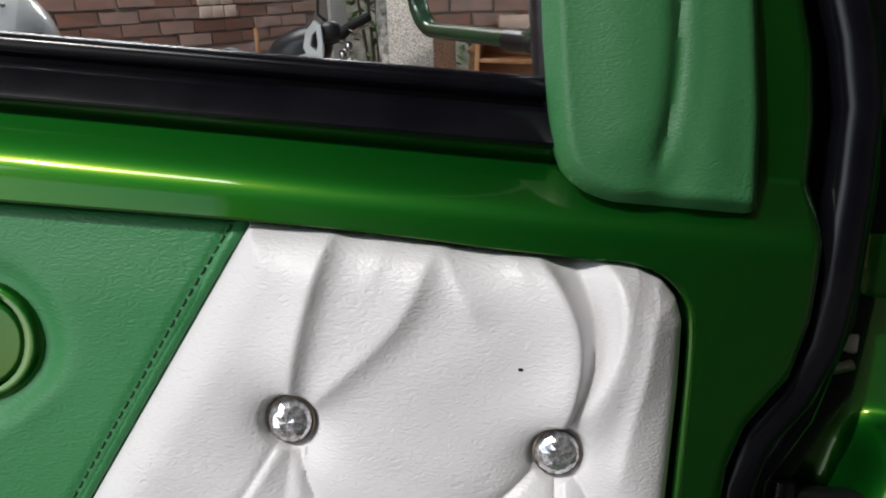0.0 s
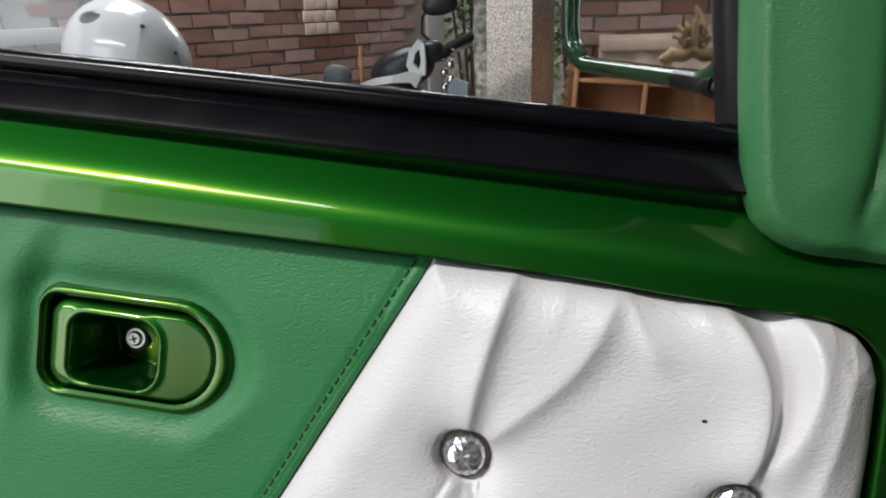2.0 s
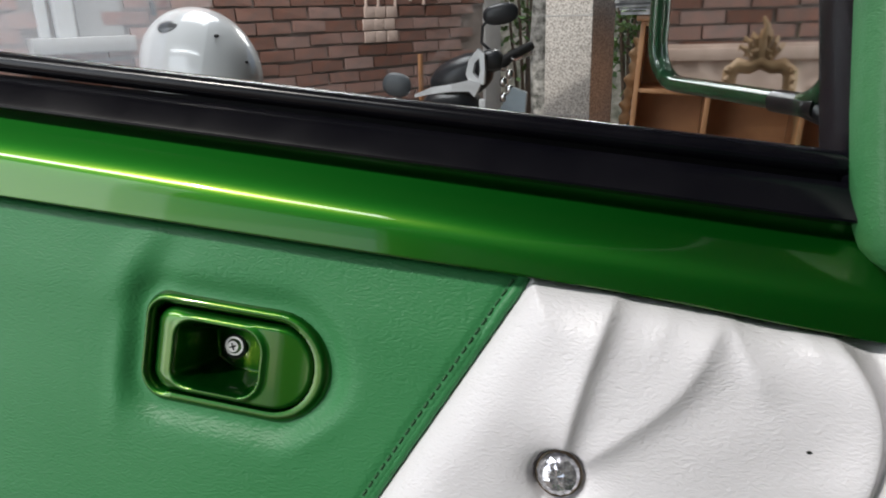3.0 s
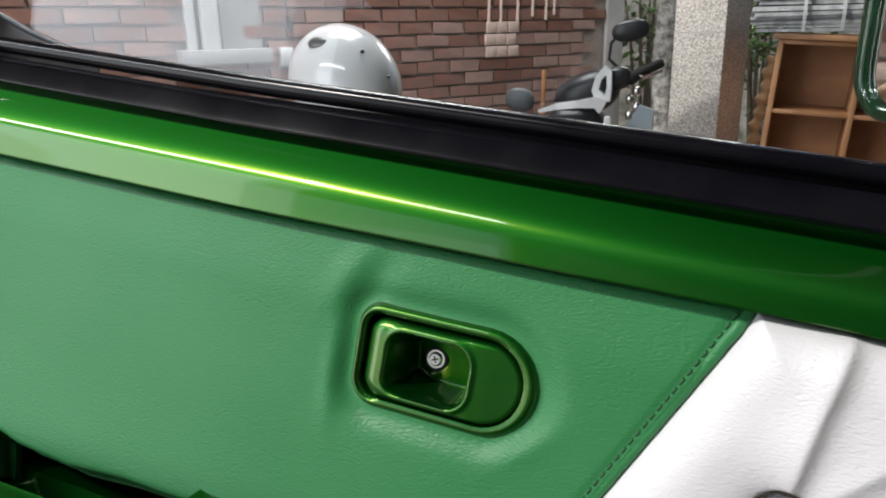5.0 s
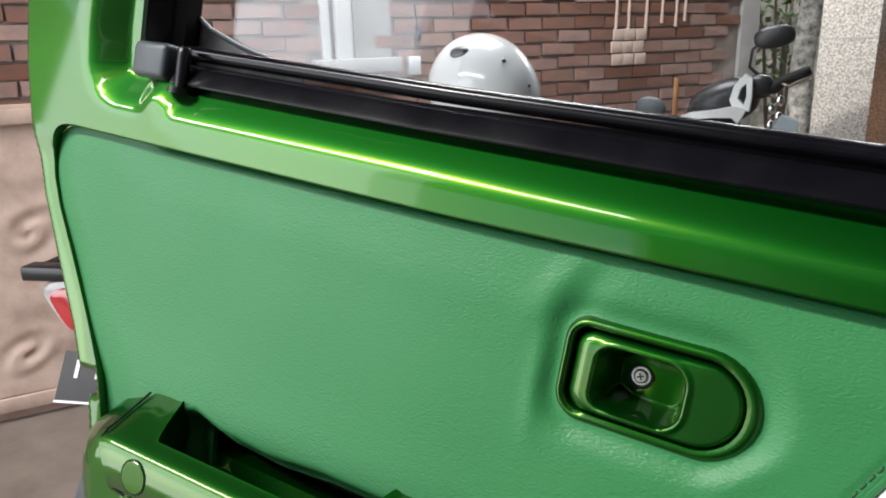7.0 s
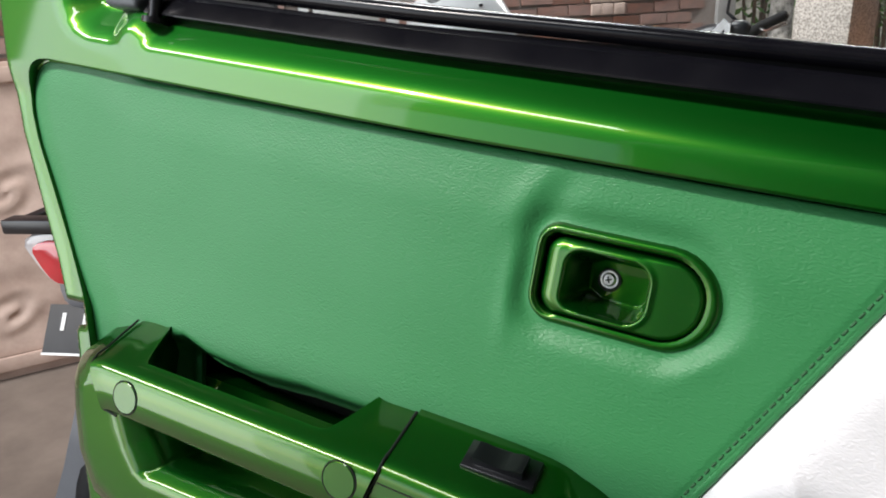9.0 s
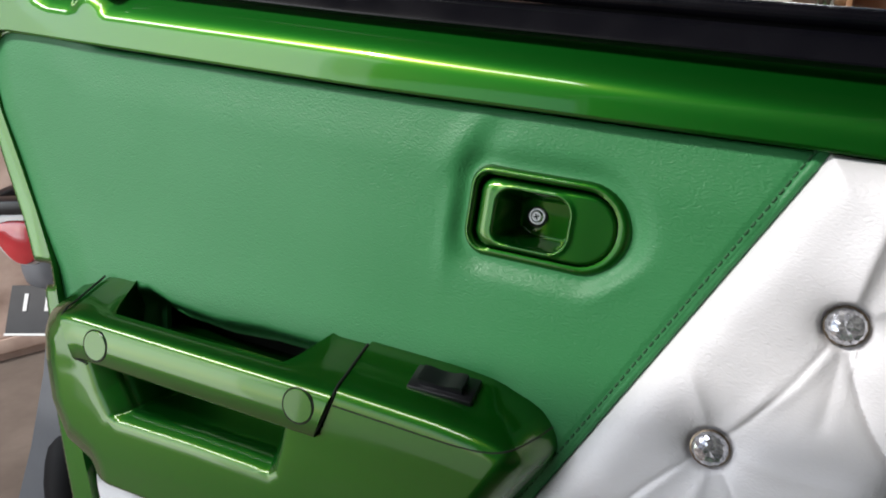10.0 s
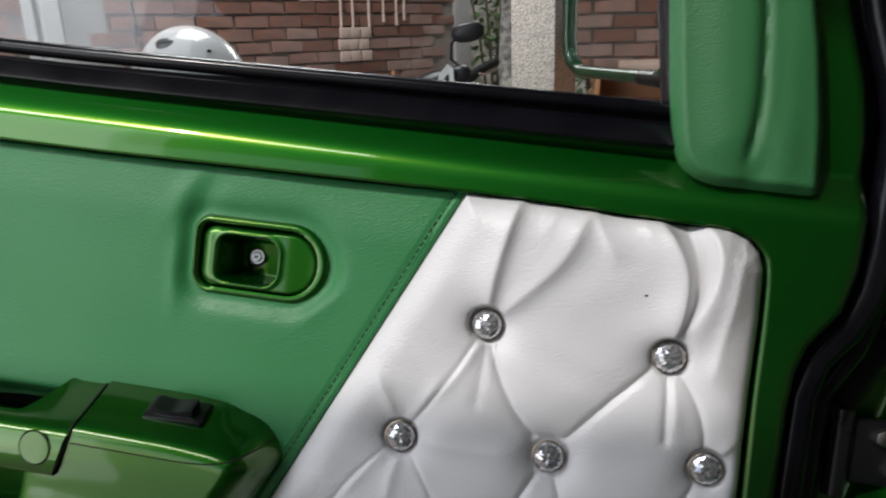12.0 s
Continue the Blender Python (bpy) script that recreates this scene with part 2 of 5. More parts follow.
def tube(bm, pts, radius, n=10, cap=True, closed=False):
    """A round bar along points; radius may be a list. Returns the rings."""
    pts = [Vector(p) for p in pts]
    rs = radius if isinstance(radius, (list, tuple)) else [radius] * len(pts)
    rings = []
    prev = None
    for i, p in enumerate(pts):
        if closed:
            d = pts[(i + 1) % len(pts)] - pts[i - 1]
        else:
            d = pts[min(i + 1, len(pts) - 1)] - pts[max(i - 1, 0)]
        d.normalize()
        a = prev if prev else (Vector((0, 0, 1)) if abs(d.z) < 0.9 else Vector((1, 0, 0)))
        a = (a - d * a.dot(d)).normalized()
        prev = a
        b = d.cross(a)
        rings.append([bm.verts.new(p + rs[i] * (a * math.cos(2 * math.pi * k / n) + b * math.sin(2 * math.pi * k / n))) for k in range(n)])
    m = len(rings)
    for i in range(m if closed else m - 1):
        q = rings[(i + 1) % m]
        for k in range(n):
            bm.faces.new((rings[i][k], rings[i][(k + 1) % n], q[(k + 1) % n], q[k]))
    if cap and not closed:
        bm.faces.new(rings[0][::-1])
        bm.faces.new(rings[-1])
    return bm


def sweep(bm, section, stations):
    """A closed section of (a, b) pairs carried through stations, each a function (a, b) -> place."""
    rings = [[bm.verts.new(f(a, b)) for a, b in section] for f in stations]
    n = len(section)
    for r, q in zip(rings, rings[1:]):
        for k in range(n):
            bm.faces.new((r[k], r[(k + 1) % n], q[(k + 1) % n], q[k]))
    bm.faces.new(rings[0][::-1])
    bm.faces.new(rings[-1])
    return bm


def rounded(x0, x1, z0, z1, radii, n=8):
    """A rounded rectangle as a list of (x, z); radii: bottom left, bottom right, top right, top left."""
    out = []
    for (cx, cz, r, a0) in ((x0, z0, radii[0], 180), (x1, z0, radii[1], 270), (x1, z1, radii[2], 0), (x0, z1, radii[3], 90)):
        sx = cx + r if cx == x0 else cx - r
        sz = cz + r if cz == z0 else cz - r
        for k in range(n + 1):
            a = radians(a0 + 90 * k / n)
            out.append((sx + r * math.cos(a), sz + r * math.sin(a)))
    return out


def smooth_poly(pts, rounds=3):
    """Chaikin's corner cutting, for rounded outlines."""
    for _ in range(rounds):
        q = []
        for a, b in zip(pts, pts[1:] + pts[:1]):
            q.append((a[0] * .75 + b[0] * .25, a[1] * .75 + b[1] * .25))
            q.append((a[0] * .25 + b[0] * .75, a[1] * .25 + b[1] * .75))
        pts = q
    return pts


def near_poly(poly, X, Z, closed=True):
    """Distance to a polyline, and the nearest point on it."""
    P = np.array(poly, float)
    Q = np.roll(P, -1, 0) if closed else P[1:]
    if not closed:
        P = P[:-1]
    best = np.full(X.shape, 1e9)
    bx, bz = np.zeros_like(X), np.zeros_like(Z)
    for (ax, az), (cx, cz) in zip(P, Q):
        dx, dz = cx - ax, cz - az
        t = np.clip(((X - ax) * dx + (Z - az) * dz) / max(dx * dx + dz * dz, 1e-12), 0, 1)
        px, pz = ax + t * dx, az + t * dz
        d = np.hypot(X - px, Z - pz)
        m = d < best
        best = np.where(m, d, best)
        bx, bz = np.where(m, px, bx), np.where(m, pz, bz)
    return best, bx, bz


def inside(poly, X, Z):
    P = np.array(poly, float)
    r = np.zeros(X.shape, bool)
    j = len(P) - 1
    for i in range(len(P)):
        (xi, zi), (xj, zj) = P[i], P[j]
        if zi != zj:
            r ^= ((zi > Z) != (zj > Z)) & (X < (xj - xi) * (Z - zi) / (zj - zi) + xi)
        j = i
    return r


def signed(poly, X, Z):
    """Depth inside an outline; negative outside."""
    return np.where(inside(poly, X, Z), 1, -1) * near_poly(poly, X, Z)[0]


def step01(x, a, b):
    t = np.clip((x - a) / (b - a), 0, 1)
    return t * t * (3 - 2 * t)


def skin(name, outline, height, step, back, material, parent, label="", holes=(), rim=True):
    """A pressed or padded sheet over an outline in the door's plane: its face is y = height(x, z), its rim is turned back to y = back."""
    P = np.array(outline, float)
    xs = np.arange(P[:, 0].min() - step, P[:, 0].max() + 2 * step, step)
    zs = np.arange(P[:, 1].min() - step, P[:, 1].max() + 2 * step, step)
    X, Z = np.meshgrid(xs, zs, indexing="ij")
    CX, CZ = (X[:-1, :-1] + X[1:, 1:]) / 2, (Z[:-1, :-1] + Z[1:, 1:]) / 2
    keep = inside(outline, CX, CZ)
    for h in holes:
        keep &= ~inside(h, CX, CZ)
    cnt = np.zeros(X.shape, int)
    for a in (0, 1):
        for b in (0, 1):
            cnt[a:X.shape[0] - 1 + a, b:X.shape[1] - 1 + b] += keep
    edge = (cnt > 0) & (cnt < 4)
    bd, bx, bz = near_poly(outline, X[edge], Z[edge])
    for h in holes:
        d2, x2, z2 = near_poly(h, X[edge], Z[edge])
        m = d2 < bd
        bd, bx, bz = np.where(m, d2, bd), np.where(m, x2, bx), np.where(m, z2, bz)
    X[edge], Z[edge] = bx, bz
    Y = height(X, Z)
    idx = np.full(X.shape, -1)
    used = cnt > 0
    idx[used] = np.arange(used.sum())
    verts = np.stack([X[used], Y[used], Z[used]], 1)
    I, J = np.nonzero(keep)
    faces = np.stack([idx[I, J], idx[I + 1, J], idx[I + 1, J + 1], idx[I, J + 1]], 1)
    nv = len(verts)
    fl = faces.tolist()
    vl = verts.tolist()
    if rim:
        seen = {}
        for f in fl:
            for a, b in zip(f, f[1:] + f[:1]):
                if (b, a) in seen:
                    del seen[(b, a)]
                else:
                    seen[(a, b)] = 1
        low = {}
        for a, b in seen:
            for v in (a, b):
                if v not in low:
                    low[v] = len(vl)
                    vl.append([vl[v][0], back, vl[v][2]])
        for a, b in seen:
            fl.append([b, a, low[a], low[b]])
    me = bpy.data.meshes.new(name)
    me.from_pydata(vl, [], fl)
    me.validate()
    me.shade_smooth()
    try:
        me.set_sharp_from_angle(angle=radians(50))
    except AttributeError:
        pass
    me.materials.append(material)
    ob = new(name, me)
    ob.parent = parent
    if label:
        ob["label"] = label
    return ob


def belt(x):
    """Height of the upholstery's upper edge along the door."""
    return 0.0005 - 0.0165 * x


def sill(x):
    """Lower edge of the black weatherstrip."""
    return 0.0545 - 0.0115 * x + 0.0125 * max(0.0, -0.35 - x)


# ---- the open door ----
door = thing("truck_door", DOOR, "open green metallic truck door with tufted white and green upholstery", "truck door")

PANEL_L = [(-0.741, 0.0118), (-0.757, 0.0095), (-0.767, 0.001), (-0.771, -0.018), (-0.766, -0.040), (-0.752, -0.068), (-0.724, -0.110), (-0.690, -0.163), (-0.659, -0.212), (-0.640, -0.262), (-0.618, -0.330), (-0.590, -0.400), (-0.555, -0.480), (-0.50, -0.60), (-0.46, -0.70)]
PANEL_R = [(0.19, -0.70), (0.236, -0.30), (0.232, -0.20), (0.230, -0.126), (0.230, -0.066), (0.2285, -0.030), (0.224, -0.018), (0.215, -0.0085), (0.201, -0.003)]
# the upper edge rises slightly in the middle
PANEL_T = [(0.1665, -0.0020), (0.125, -0.0008), (0.0674, 0.0026), (0.0, 0.0040), (-0.10, 0.0040), (-0.20, 0.0044), (-0.33, 0.0045), (-0.48, 0.0072), (-0.61, 0.0095)]
PANEL = PANEL_L + PANEL_R + PANEL_T
SHELL = [(-0.842, 0.62), (-0.838, 0.118), (-0.826, 0.06), (-0.808, 0.007), (-0.779, -0.063), (-0.742, -0.125), (-0.709, -0.178), (-0.6905, -0.2140), (-0.667, -0.2120), (-0.6600, -0.2310), (-0.673, -0.2355), (-0.661, -0.272), (-0.652, -0.33),
         (-0.625, -0.40), (-0.585, -0.50), (-0.53, -0.62), (-0.49, -0.74), (0.23, -0.74), (0.250, -0.30), (0.252, -0.20), (0.252, -0.13), (0.2538, -0.104), (0.2605, -0.083), (0.2800, -0.0556), (0.2868, -0.025), (0.2889, 0.028), (0.2878, 0.075),
         (0.2828, 0.11), (0.268, 0.16), (0.22, 0.34), (0.16, 0.55), (0.14, 0.62)]
WINDOW = [(-0.700, 0.60), (-0.690, 0.40), (-0.668, 0.075), (-0.662, 0.066), (-0.60, 0.066), (0.155, 0.057), (0.165, 0.066), (0.155, 0.13), (0.05, 0.60)]
RIDGE = [(-0.77, 0.62), (-0.752, 0.40), (-0.732, 0.10), (-0.726, 0.066), (-0.712, 0.046), (-0.690, 0.0385), (-0.652, 0.0375), (-0.646, 0.046), (-0.634, 0.052), (-0.622, 0.046), (-0.613, 0.0365), (-0.40, 0.0315), (-0.20, 0.0265), (0.0, 0.0215), (0.16, 0.0175), (0.9, 0.0), (0.9, 0.62)]


def soften(poly, seg=0.012, rounds=2):
    """An outline cut into short pieces, with its corners rounded."""
    out = []
    for a, b in zip(poly, poly[1:] + poly[:1]):
        n = max(1, int(math.hypot(b[0] - a[0], b[1] - a[1]) / seg))
        out += [(a[0] + (b[0] - a[0]) * k / n, a[1] + (b[1] - a[1]) * k / n) for k in range(n)]
    return smooth_poly(out, rounds)


def eased(line, rounds=2):
    """An open polyline with its bends rounded."""
    for _ in range(rounds):
        out = [line[0]]
        for a, b in zip(line, line[1:]):
            out.append((a[0] * .75 + b[0] * .25, a[1] * .75 + b[1] * .25))
            out.append((a[0] * .25 + b[0] * .75, a[1] * .25 + b[1] * .75))
        line = out + [line[-1]]
    return line


RIDGE = soften(RIDGE, 0.016, 1)
PANEL = soften(PANEL, 0.012, 1)
HANDLE = rounded(-0.2335, -0.1080, -0.1082, -0.0380, (0.020, 0.036, 0.036, 0.017))
SLOT = [(-0.549, -0.218), (-0.5340, -0.2120), (-0.5055, -0.2190), (-0.4508, -0.2215), (-0.40, -0.2160), (-0.3563, -0.2150), (-0.333, -0.214), (-0.322, -0.228), (-0.33, -0.335), (-0.53, -0.345), (-0.556, -0.23)]
POCKET_CUT = [(-0.535, -0.226), (-0.505, -0.231), (-0.45, -0.233), (-0.40, -0.228), (-0.335, -0.226), (-0.34, -0.325), (-0.52, -0.335)]
HANDLE_CUT = rounded(-0.2305, -0.1110, -0.1050, -0.0425, (0.016, 0.030, 0.027, 0.012))


def shell_height(X, Z):
    d = signed(RIDGE, X, Z)
    k = 0.0032
    soft = k * np.log1p(np.exp(np.clip(d / k, -40, 40)))
    y = -0.0135 + np.minimum(0.80 * soft, 0.0230)
    # towards the rear edge the skin falls back to the panel
    y = y + 0.0065 * (1 - step01(near_poly(PANEL, X, Z)[0], 0.0, 0.060)) * step01(-X, 0.60, 0.70) * step01(-Z, -0.006, 0.03)
    e = signed(SHELL, X, Z)
    return y + 0.005 * (1 - step01(e, 0.0, 0.006)) ** 2


skin("inner_skin", SHELL, shell_height, 0.0028, 0.024, PAINT, door, "green metallic painted steel inner skin", holes=[WINDOW, PANEL])
bm = bmesh.new()
tube(bm, [(x, -0.0064 + 0.003 * min(1.0, max(0.0, (-x - 0.70) / 0.05)), z) for x, z in eased(PANEL_R[1:] + PANEL_T + PANEL_L[:3], 2)], 0.0020, 8)
part("panel_lip", bm, PAINT, door)
# near-black plate that paints in the shade seen through the hand slot
bm = bmesh.new()
bm.faces.new([bm.verts.new((x, 0.056, z)) for x, z in PANEL])
part("slot_shade_plate", bm, DARK, door)
bm = bmesh.new()
n = len(SHELL)
outer = [bm.verts.new((x * (0.86 if x < 0 else 0.98), 0.075, z)) for x, z in SHELL]
inner = [bm.verts.new((x, 0.019, z)) for x, z in SHELL]
for i in range(n):
    bm.faces.new((outer[i], outer[(i + 1) % n], inner[(i + 1) % n], inner[i]))
part("door_edge", bm, PAINT, door)
bm = bmesh.new()
ow = [(x, z) for x, z in SHELL if z < 0.03]
low = [(-0.70, 0.045)] + [(x * (0.86 if x < 0 else 0.98), z) for x, z in ow] + [(0.283, 0.045)]
bm.faces.new([bm.verts.new((x, 0.0745, z)) for x, z in low])
part("outer_skin", bm, PAINT, door)

bm = bmesh.new()
box(bm, -0.676, -0.652, 0.004, 0.030, -0.2335, -0.2265, 0.0012)
box(bm, -0.684, -0.664, 0.022, 0.050, -0.2290, -0.2120, 0.002)
part("latch", bm, PLASTIC, door, "small black latch in the door's edge")

# green upholstery
SEAM_TOP, SEAM_BOT = (-0.0025, 0.0015), (-0.190, -0.372)
GREEN = [(x - 0.0005, z - 0.0014) for x, z in PANEL_L[:12]] + [(-0.57, -0.405), (-0.21, -0.372)] + [SEAM_BOT, SEAM_TOP]
GREEN[0] = (-0.741, belt(-0.741) - 0.002)
GREEN += [(x, z - 0.0030) for x, z in PANEL_T if x < -0.05]


i_seam = GREEN.index(SEAM_TOP)


def green_height(X, Z):
    d = near_poly([SEAM_TOP] + GREEN[i_seam + 1:] + GREEN[:i_seam], X, Z, closed=False)[0] + 0.02 * step01(-X, 0.62, 0.70)
    y = 0.0012 - 0.0032 * np.sqrt(np.clip(d / 0.006, 0, 1) * (2 - np.clip(d / 0.006, 0, 1))) - 0.0042 * step01(d, 0.002, 0.050)
    h = near_poly(HANDLE, X, Z)[0]
    y = y + 0.0058 * np.exp(-(h / 0.0100) ** 2) + 0.0006 * np.exp(-(h / 0.032) ** 2)
    # slack folds round the handle's corners
    fx, fz = X + 0.233, Z + 0.040
    u, v = fx * 0.55 + fz * 0.83, -fx * 0.83 + fz * 0.55
    y = y + 0.0024 * np.exp(-((v / 0.011) ** 2)) * np.exp(-(((u - 0.012) / 0.022) ** 2)) - 0.0014 * np.exp(-(((v - 0.016) / 0.010) ** 2)) * np.exp(-(((u - 0.01) / 0.03) ** 2))
    y = y - 0.0022 * np.exp(-(((X + 0.243) / 0.007) ** 2)) * np.exp(-(((Z + 0.085) / 0.035) ** 2))
    fx, fz = X + 0.118, Z + 0.108
    u, v = fx * 0.75 + fz * 0.66, -fx * 0.66 + fz * 0.75
    y = y - 0.0022 * np.exp(-((v / 0.008) ** 2)) * np.exp(-(((u - 0.004) / 0.02) ** 2))
    sm = np.abs((X - SEAM_BOT[0]) * 0.894 - (Z - SEAM_BOT[1]) * 0.447)
    y = y + 0.0012 * np.exp(-((sm - 0.0076) / 0.0016) ** 2) + 0.003 * (1 - step01(sm, 0.0, 0.005))
    # the leatherette rolls into the hand slot behind the grip
    y = y + 0.026 * step01(signed(SLOT, X, Z), -0.009, 0.011)
    y = y + 0.0006 * np.sin(23 * X + 31 * Z) * np.sin(17 * X - 29 * Z + 1)
    return y


skin("green_upholstery", GREEN, green_height, 0.0022, 0.026, LEATHER, door, "green leatherette panel with stitched slanting edge", holes=[HANDLE_CUT, POCKET_CUT])
# welt along the slanting seam and its stitching
sx, sz = SEAM_TOP[0] - SEAM_BOT[0], SEAM_TOP[1] - SEAM_BOT[1]
sl = math.hypot(sx, sz)
sdir = Vector((sx / sl, 0, sz / sl))
sper = Vector((-sdir.z, 0, sdir.x))
bm = bmesh.new()
FOLD = [(0.0034 + 0.0035 * math.cos(a), 0.0026 * math.sin(a)) for a in np.linspace(0, 2 * math.pi, 14, endpoint=False)]
fold = []
for i in range(90):
    t = i / 89
    p = Vector((SEAM_BOT[0], 0, SEAM_BOT[1])) + sdir * (sl * t)
    w = 0.0003 * math.sin(i * 1.7) * math.sin(i * 0.43)
    fold.append(lambda a, b, p=p, t=t, w=w: p + sper * (a + w) + Vector((0, -0.0030 + b + 0.006 * max(0, (t - 0.97) / 0.03), 0)))
sweep(bm, FOLD, fold)
part("seam_fold", bm, LEATHER, door, "rolled green leatherette fold along the seam")
bm = bmesh.new()
i = 0
d = 0.004
while d < sl - 0.004:
    a = Vector((SEAM_BOT[0], 0, SEAM_BOT[1])) + sdir * d + sper * 0.0078
    a.y = float(green_height(np.array([a.x]), np.array([a.z]))[0]) - 0.0009
    b = a + sdir * 0.0038
    tube(bm, [a + Vector((0, 0.0012, 0)), a + sdir * 0.0004, b - sdir * 0.0004, b + Vector((0, 0.0012, 0))], 0.0008, 5)
    d += 0.0064
tagged(part("stitching", bm, THREAD, door, "row of dark green stitches"), kind="stuff")

# white tufted upholstery
WHITE_O = [SEAM_TOP, (SEAM_BOT[0], SEAM_BOT[1]), (-0.21, -0.376), (-0.57, -0.409)] + [(x + 0.0035, z) for x, z in PANEL_L[11:]] + [(x - 0.0035, z - 0.0015) for x, z in PANEL_R] + [(x, z - 0.0030) for x, z in PANEL_T if x > 0.02]
BUTTONS = [(0.0265, -0.099), (0.1655, -0.1045), (-0.0322, -0.198), (0.0857, -0.1945), (0.2015, -0.184), (-0.0970, -0.287), (0.022, -0.292), (0.140, -0.288), (-0.038, -0.385), (0.08, -0.385), (0.19, -0.385), (-0.15, -0.385)]
# creases between buttons: their ends, depth and sag
VALLEYS = [((0, 3), 1.0, -.009), ((3, 1), 1.0, .003), ((0, 2), .45, .003), ((2, 5), .5, -.006), ((2, 6), .5, .006), ((3, 6), .9, .004), ((3, 7), .8, -.006), ((1, 4), .75, .008), ((4, 7), .8, .004), ((5, 8), .8, 0), ((6, 8), .8, 0), ((6, 9), .8, 0), ((7, 9), .8, 0), ((7, 10), .8, 0), ((5, 11), .8, 0)]


def arc(a, b, sag, n=8):
    a, b = np.array(a), np.array(b)
    d = b - a
    per = np.array((-d[1], d[0])) / np.hypot(*d)
    return [tuple(a + d * t + per * sag * math.sin(math.pi * t)) for t in np.linspace(0, 1, n)]


# each pleat runs from a button to the top edge: its line, its height and its width on the two sides
PLEATS = [
    ([(0.0265, -0.086), (0.0280, -0.066), (0.0330, -0.036), (0.0425, 0.004)], 0.0062, 0.015, 0.0055),
    ([(0.036, -0.090), (0.050, -0.074), (0.068, -0.056), (0.0835, -0.035), (0.0955, 0.002)], 0.0056, 0.020, 0.0080),
    ([(0.0975, 0.002), (0.1045, -0.014), (0.113, -0.030), (0.124, -0.046)], 0.0026, 0.0045, 0.012),
    ([(0.0700, 0.002), (0.066, -0.018), (0.058, -0.034)], 0.0010, 0.008, 0.006),
    ([(0.1650, -0.090), (0.1690, -0.0765), (0.1712, -0.053), (0.1668, -0.033), (0.1550, -0.014), (0.1408, 0.002)], 0.0105, 0.017, 0.0034),
    ([(0.1705, -0.092), (0.1760, -0.080), (0.1860, -0.0595), (0.1912, -0.036), (0.1885, -0.0165), (0.1787, 0.002)], 0.0100, 0.0045, 0.0125),
    ([(0.1715, -0.088), (0.1770, -0.072), (0.1805, -0.052), (0.1790, -0.034), (0.1700, -0.014), (0.1590, 0.000)], -0.0085, 0.0055, 0.0065),
    ([(0.1585, 0.002), (0.1660, -0.010), (0.1720, -0.024)], 0.0030, 0.003, 0.003),
    ([(0.1290, 0.002), (0.1370, -0.010), (0.1480, -0.026)], 0.0014, 0.005, 0.004),
    ([(0.2050, -0.176), (0.2140, -0.166), (0.2240, -0.153)], 0.0028, 0.007, 0.0028),
    ([(0.207, -0.190), (0.219, -0.196), (0.231, -0.196)], 0.0022, 0.006, 0.003),
    ([(0.206, -0.030), (0.204, -0.060), (0.1990, -0.090), (0.1960, -0.125)], 0.0030, 0.005, 0.009),
    ([(0.1680, -0.118), (0.1740, -0.140), (0.1745, -0.168)], 0.0020, 0.004, 0.006),
    ([(0.0230, -0.113), (0.0080, -0.143), (-0.0120, -0.168)], 0.0020, 0.009, 0.004),
    ([(-0.0357, -0.187), (-0.0455, -0.163), (-0.0597, -0.142)], 0.0020, 0.006, 0.0045),
    ([(-0.0265, -0.185), (-0.0090, -0.157), (-0.0018, -0.138)], 0.0018, 0.006, 0.0045),
    ([(-0.020, -0.198), (0.0234, -0.199), (0.066, -0.195)], 0.0014, 0.006, 0.006),
    ([(-0.0310, -0.210), (-0.0367, -0.240), (-0.0350, -0.262)], 0.0020, 0.006, 0.0045),
    ([(-0.0430, -0.208), (-0.0620, -0.235), (-0.0780, -0.258)], 0.0017, 0.006, 0.004),
    ([(-0.0230, -0.207), (-0.0080, -0.228), (0.0, -0.250)], 0.0015, 0.006, 0.005),
]


PLEATS = [(eased(line), hgt, wl, wr) for line, hgt, wl, wr in PLEATS]


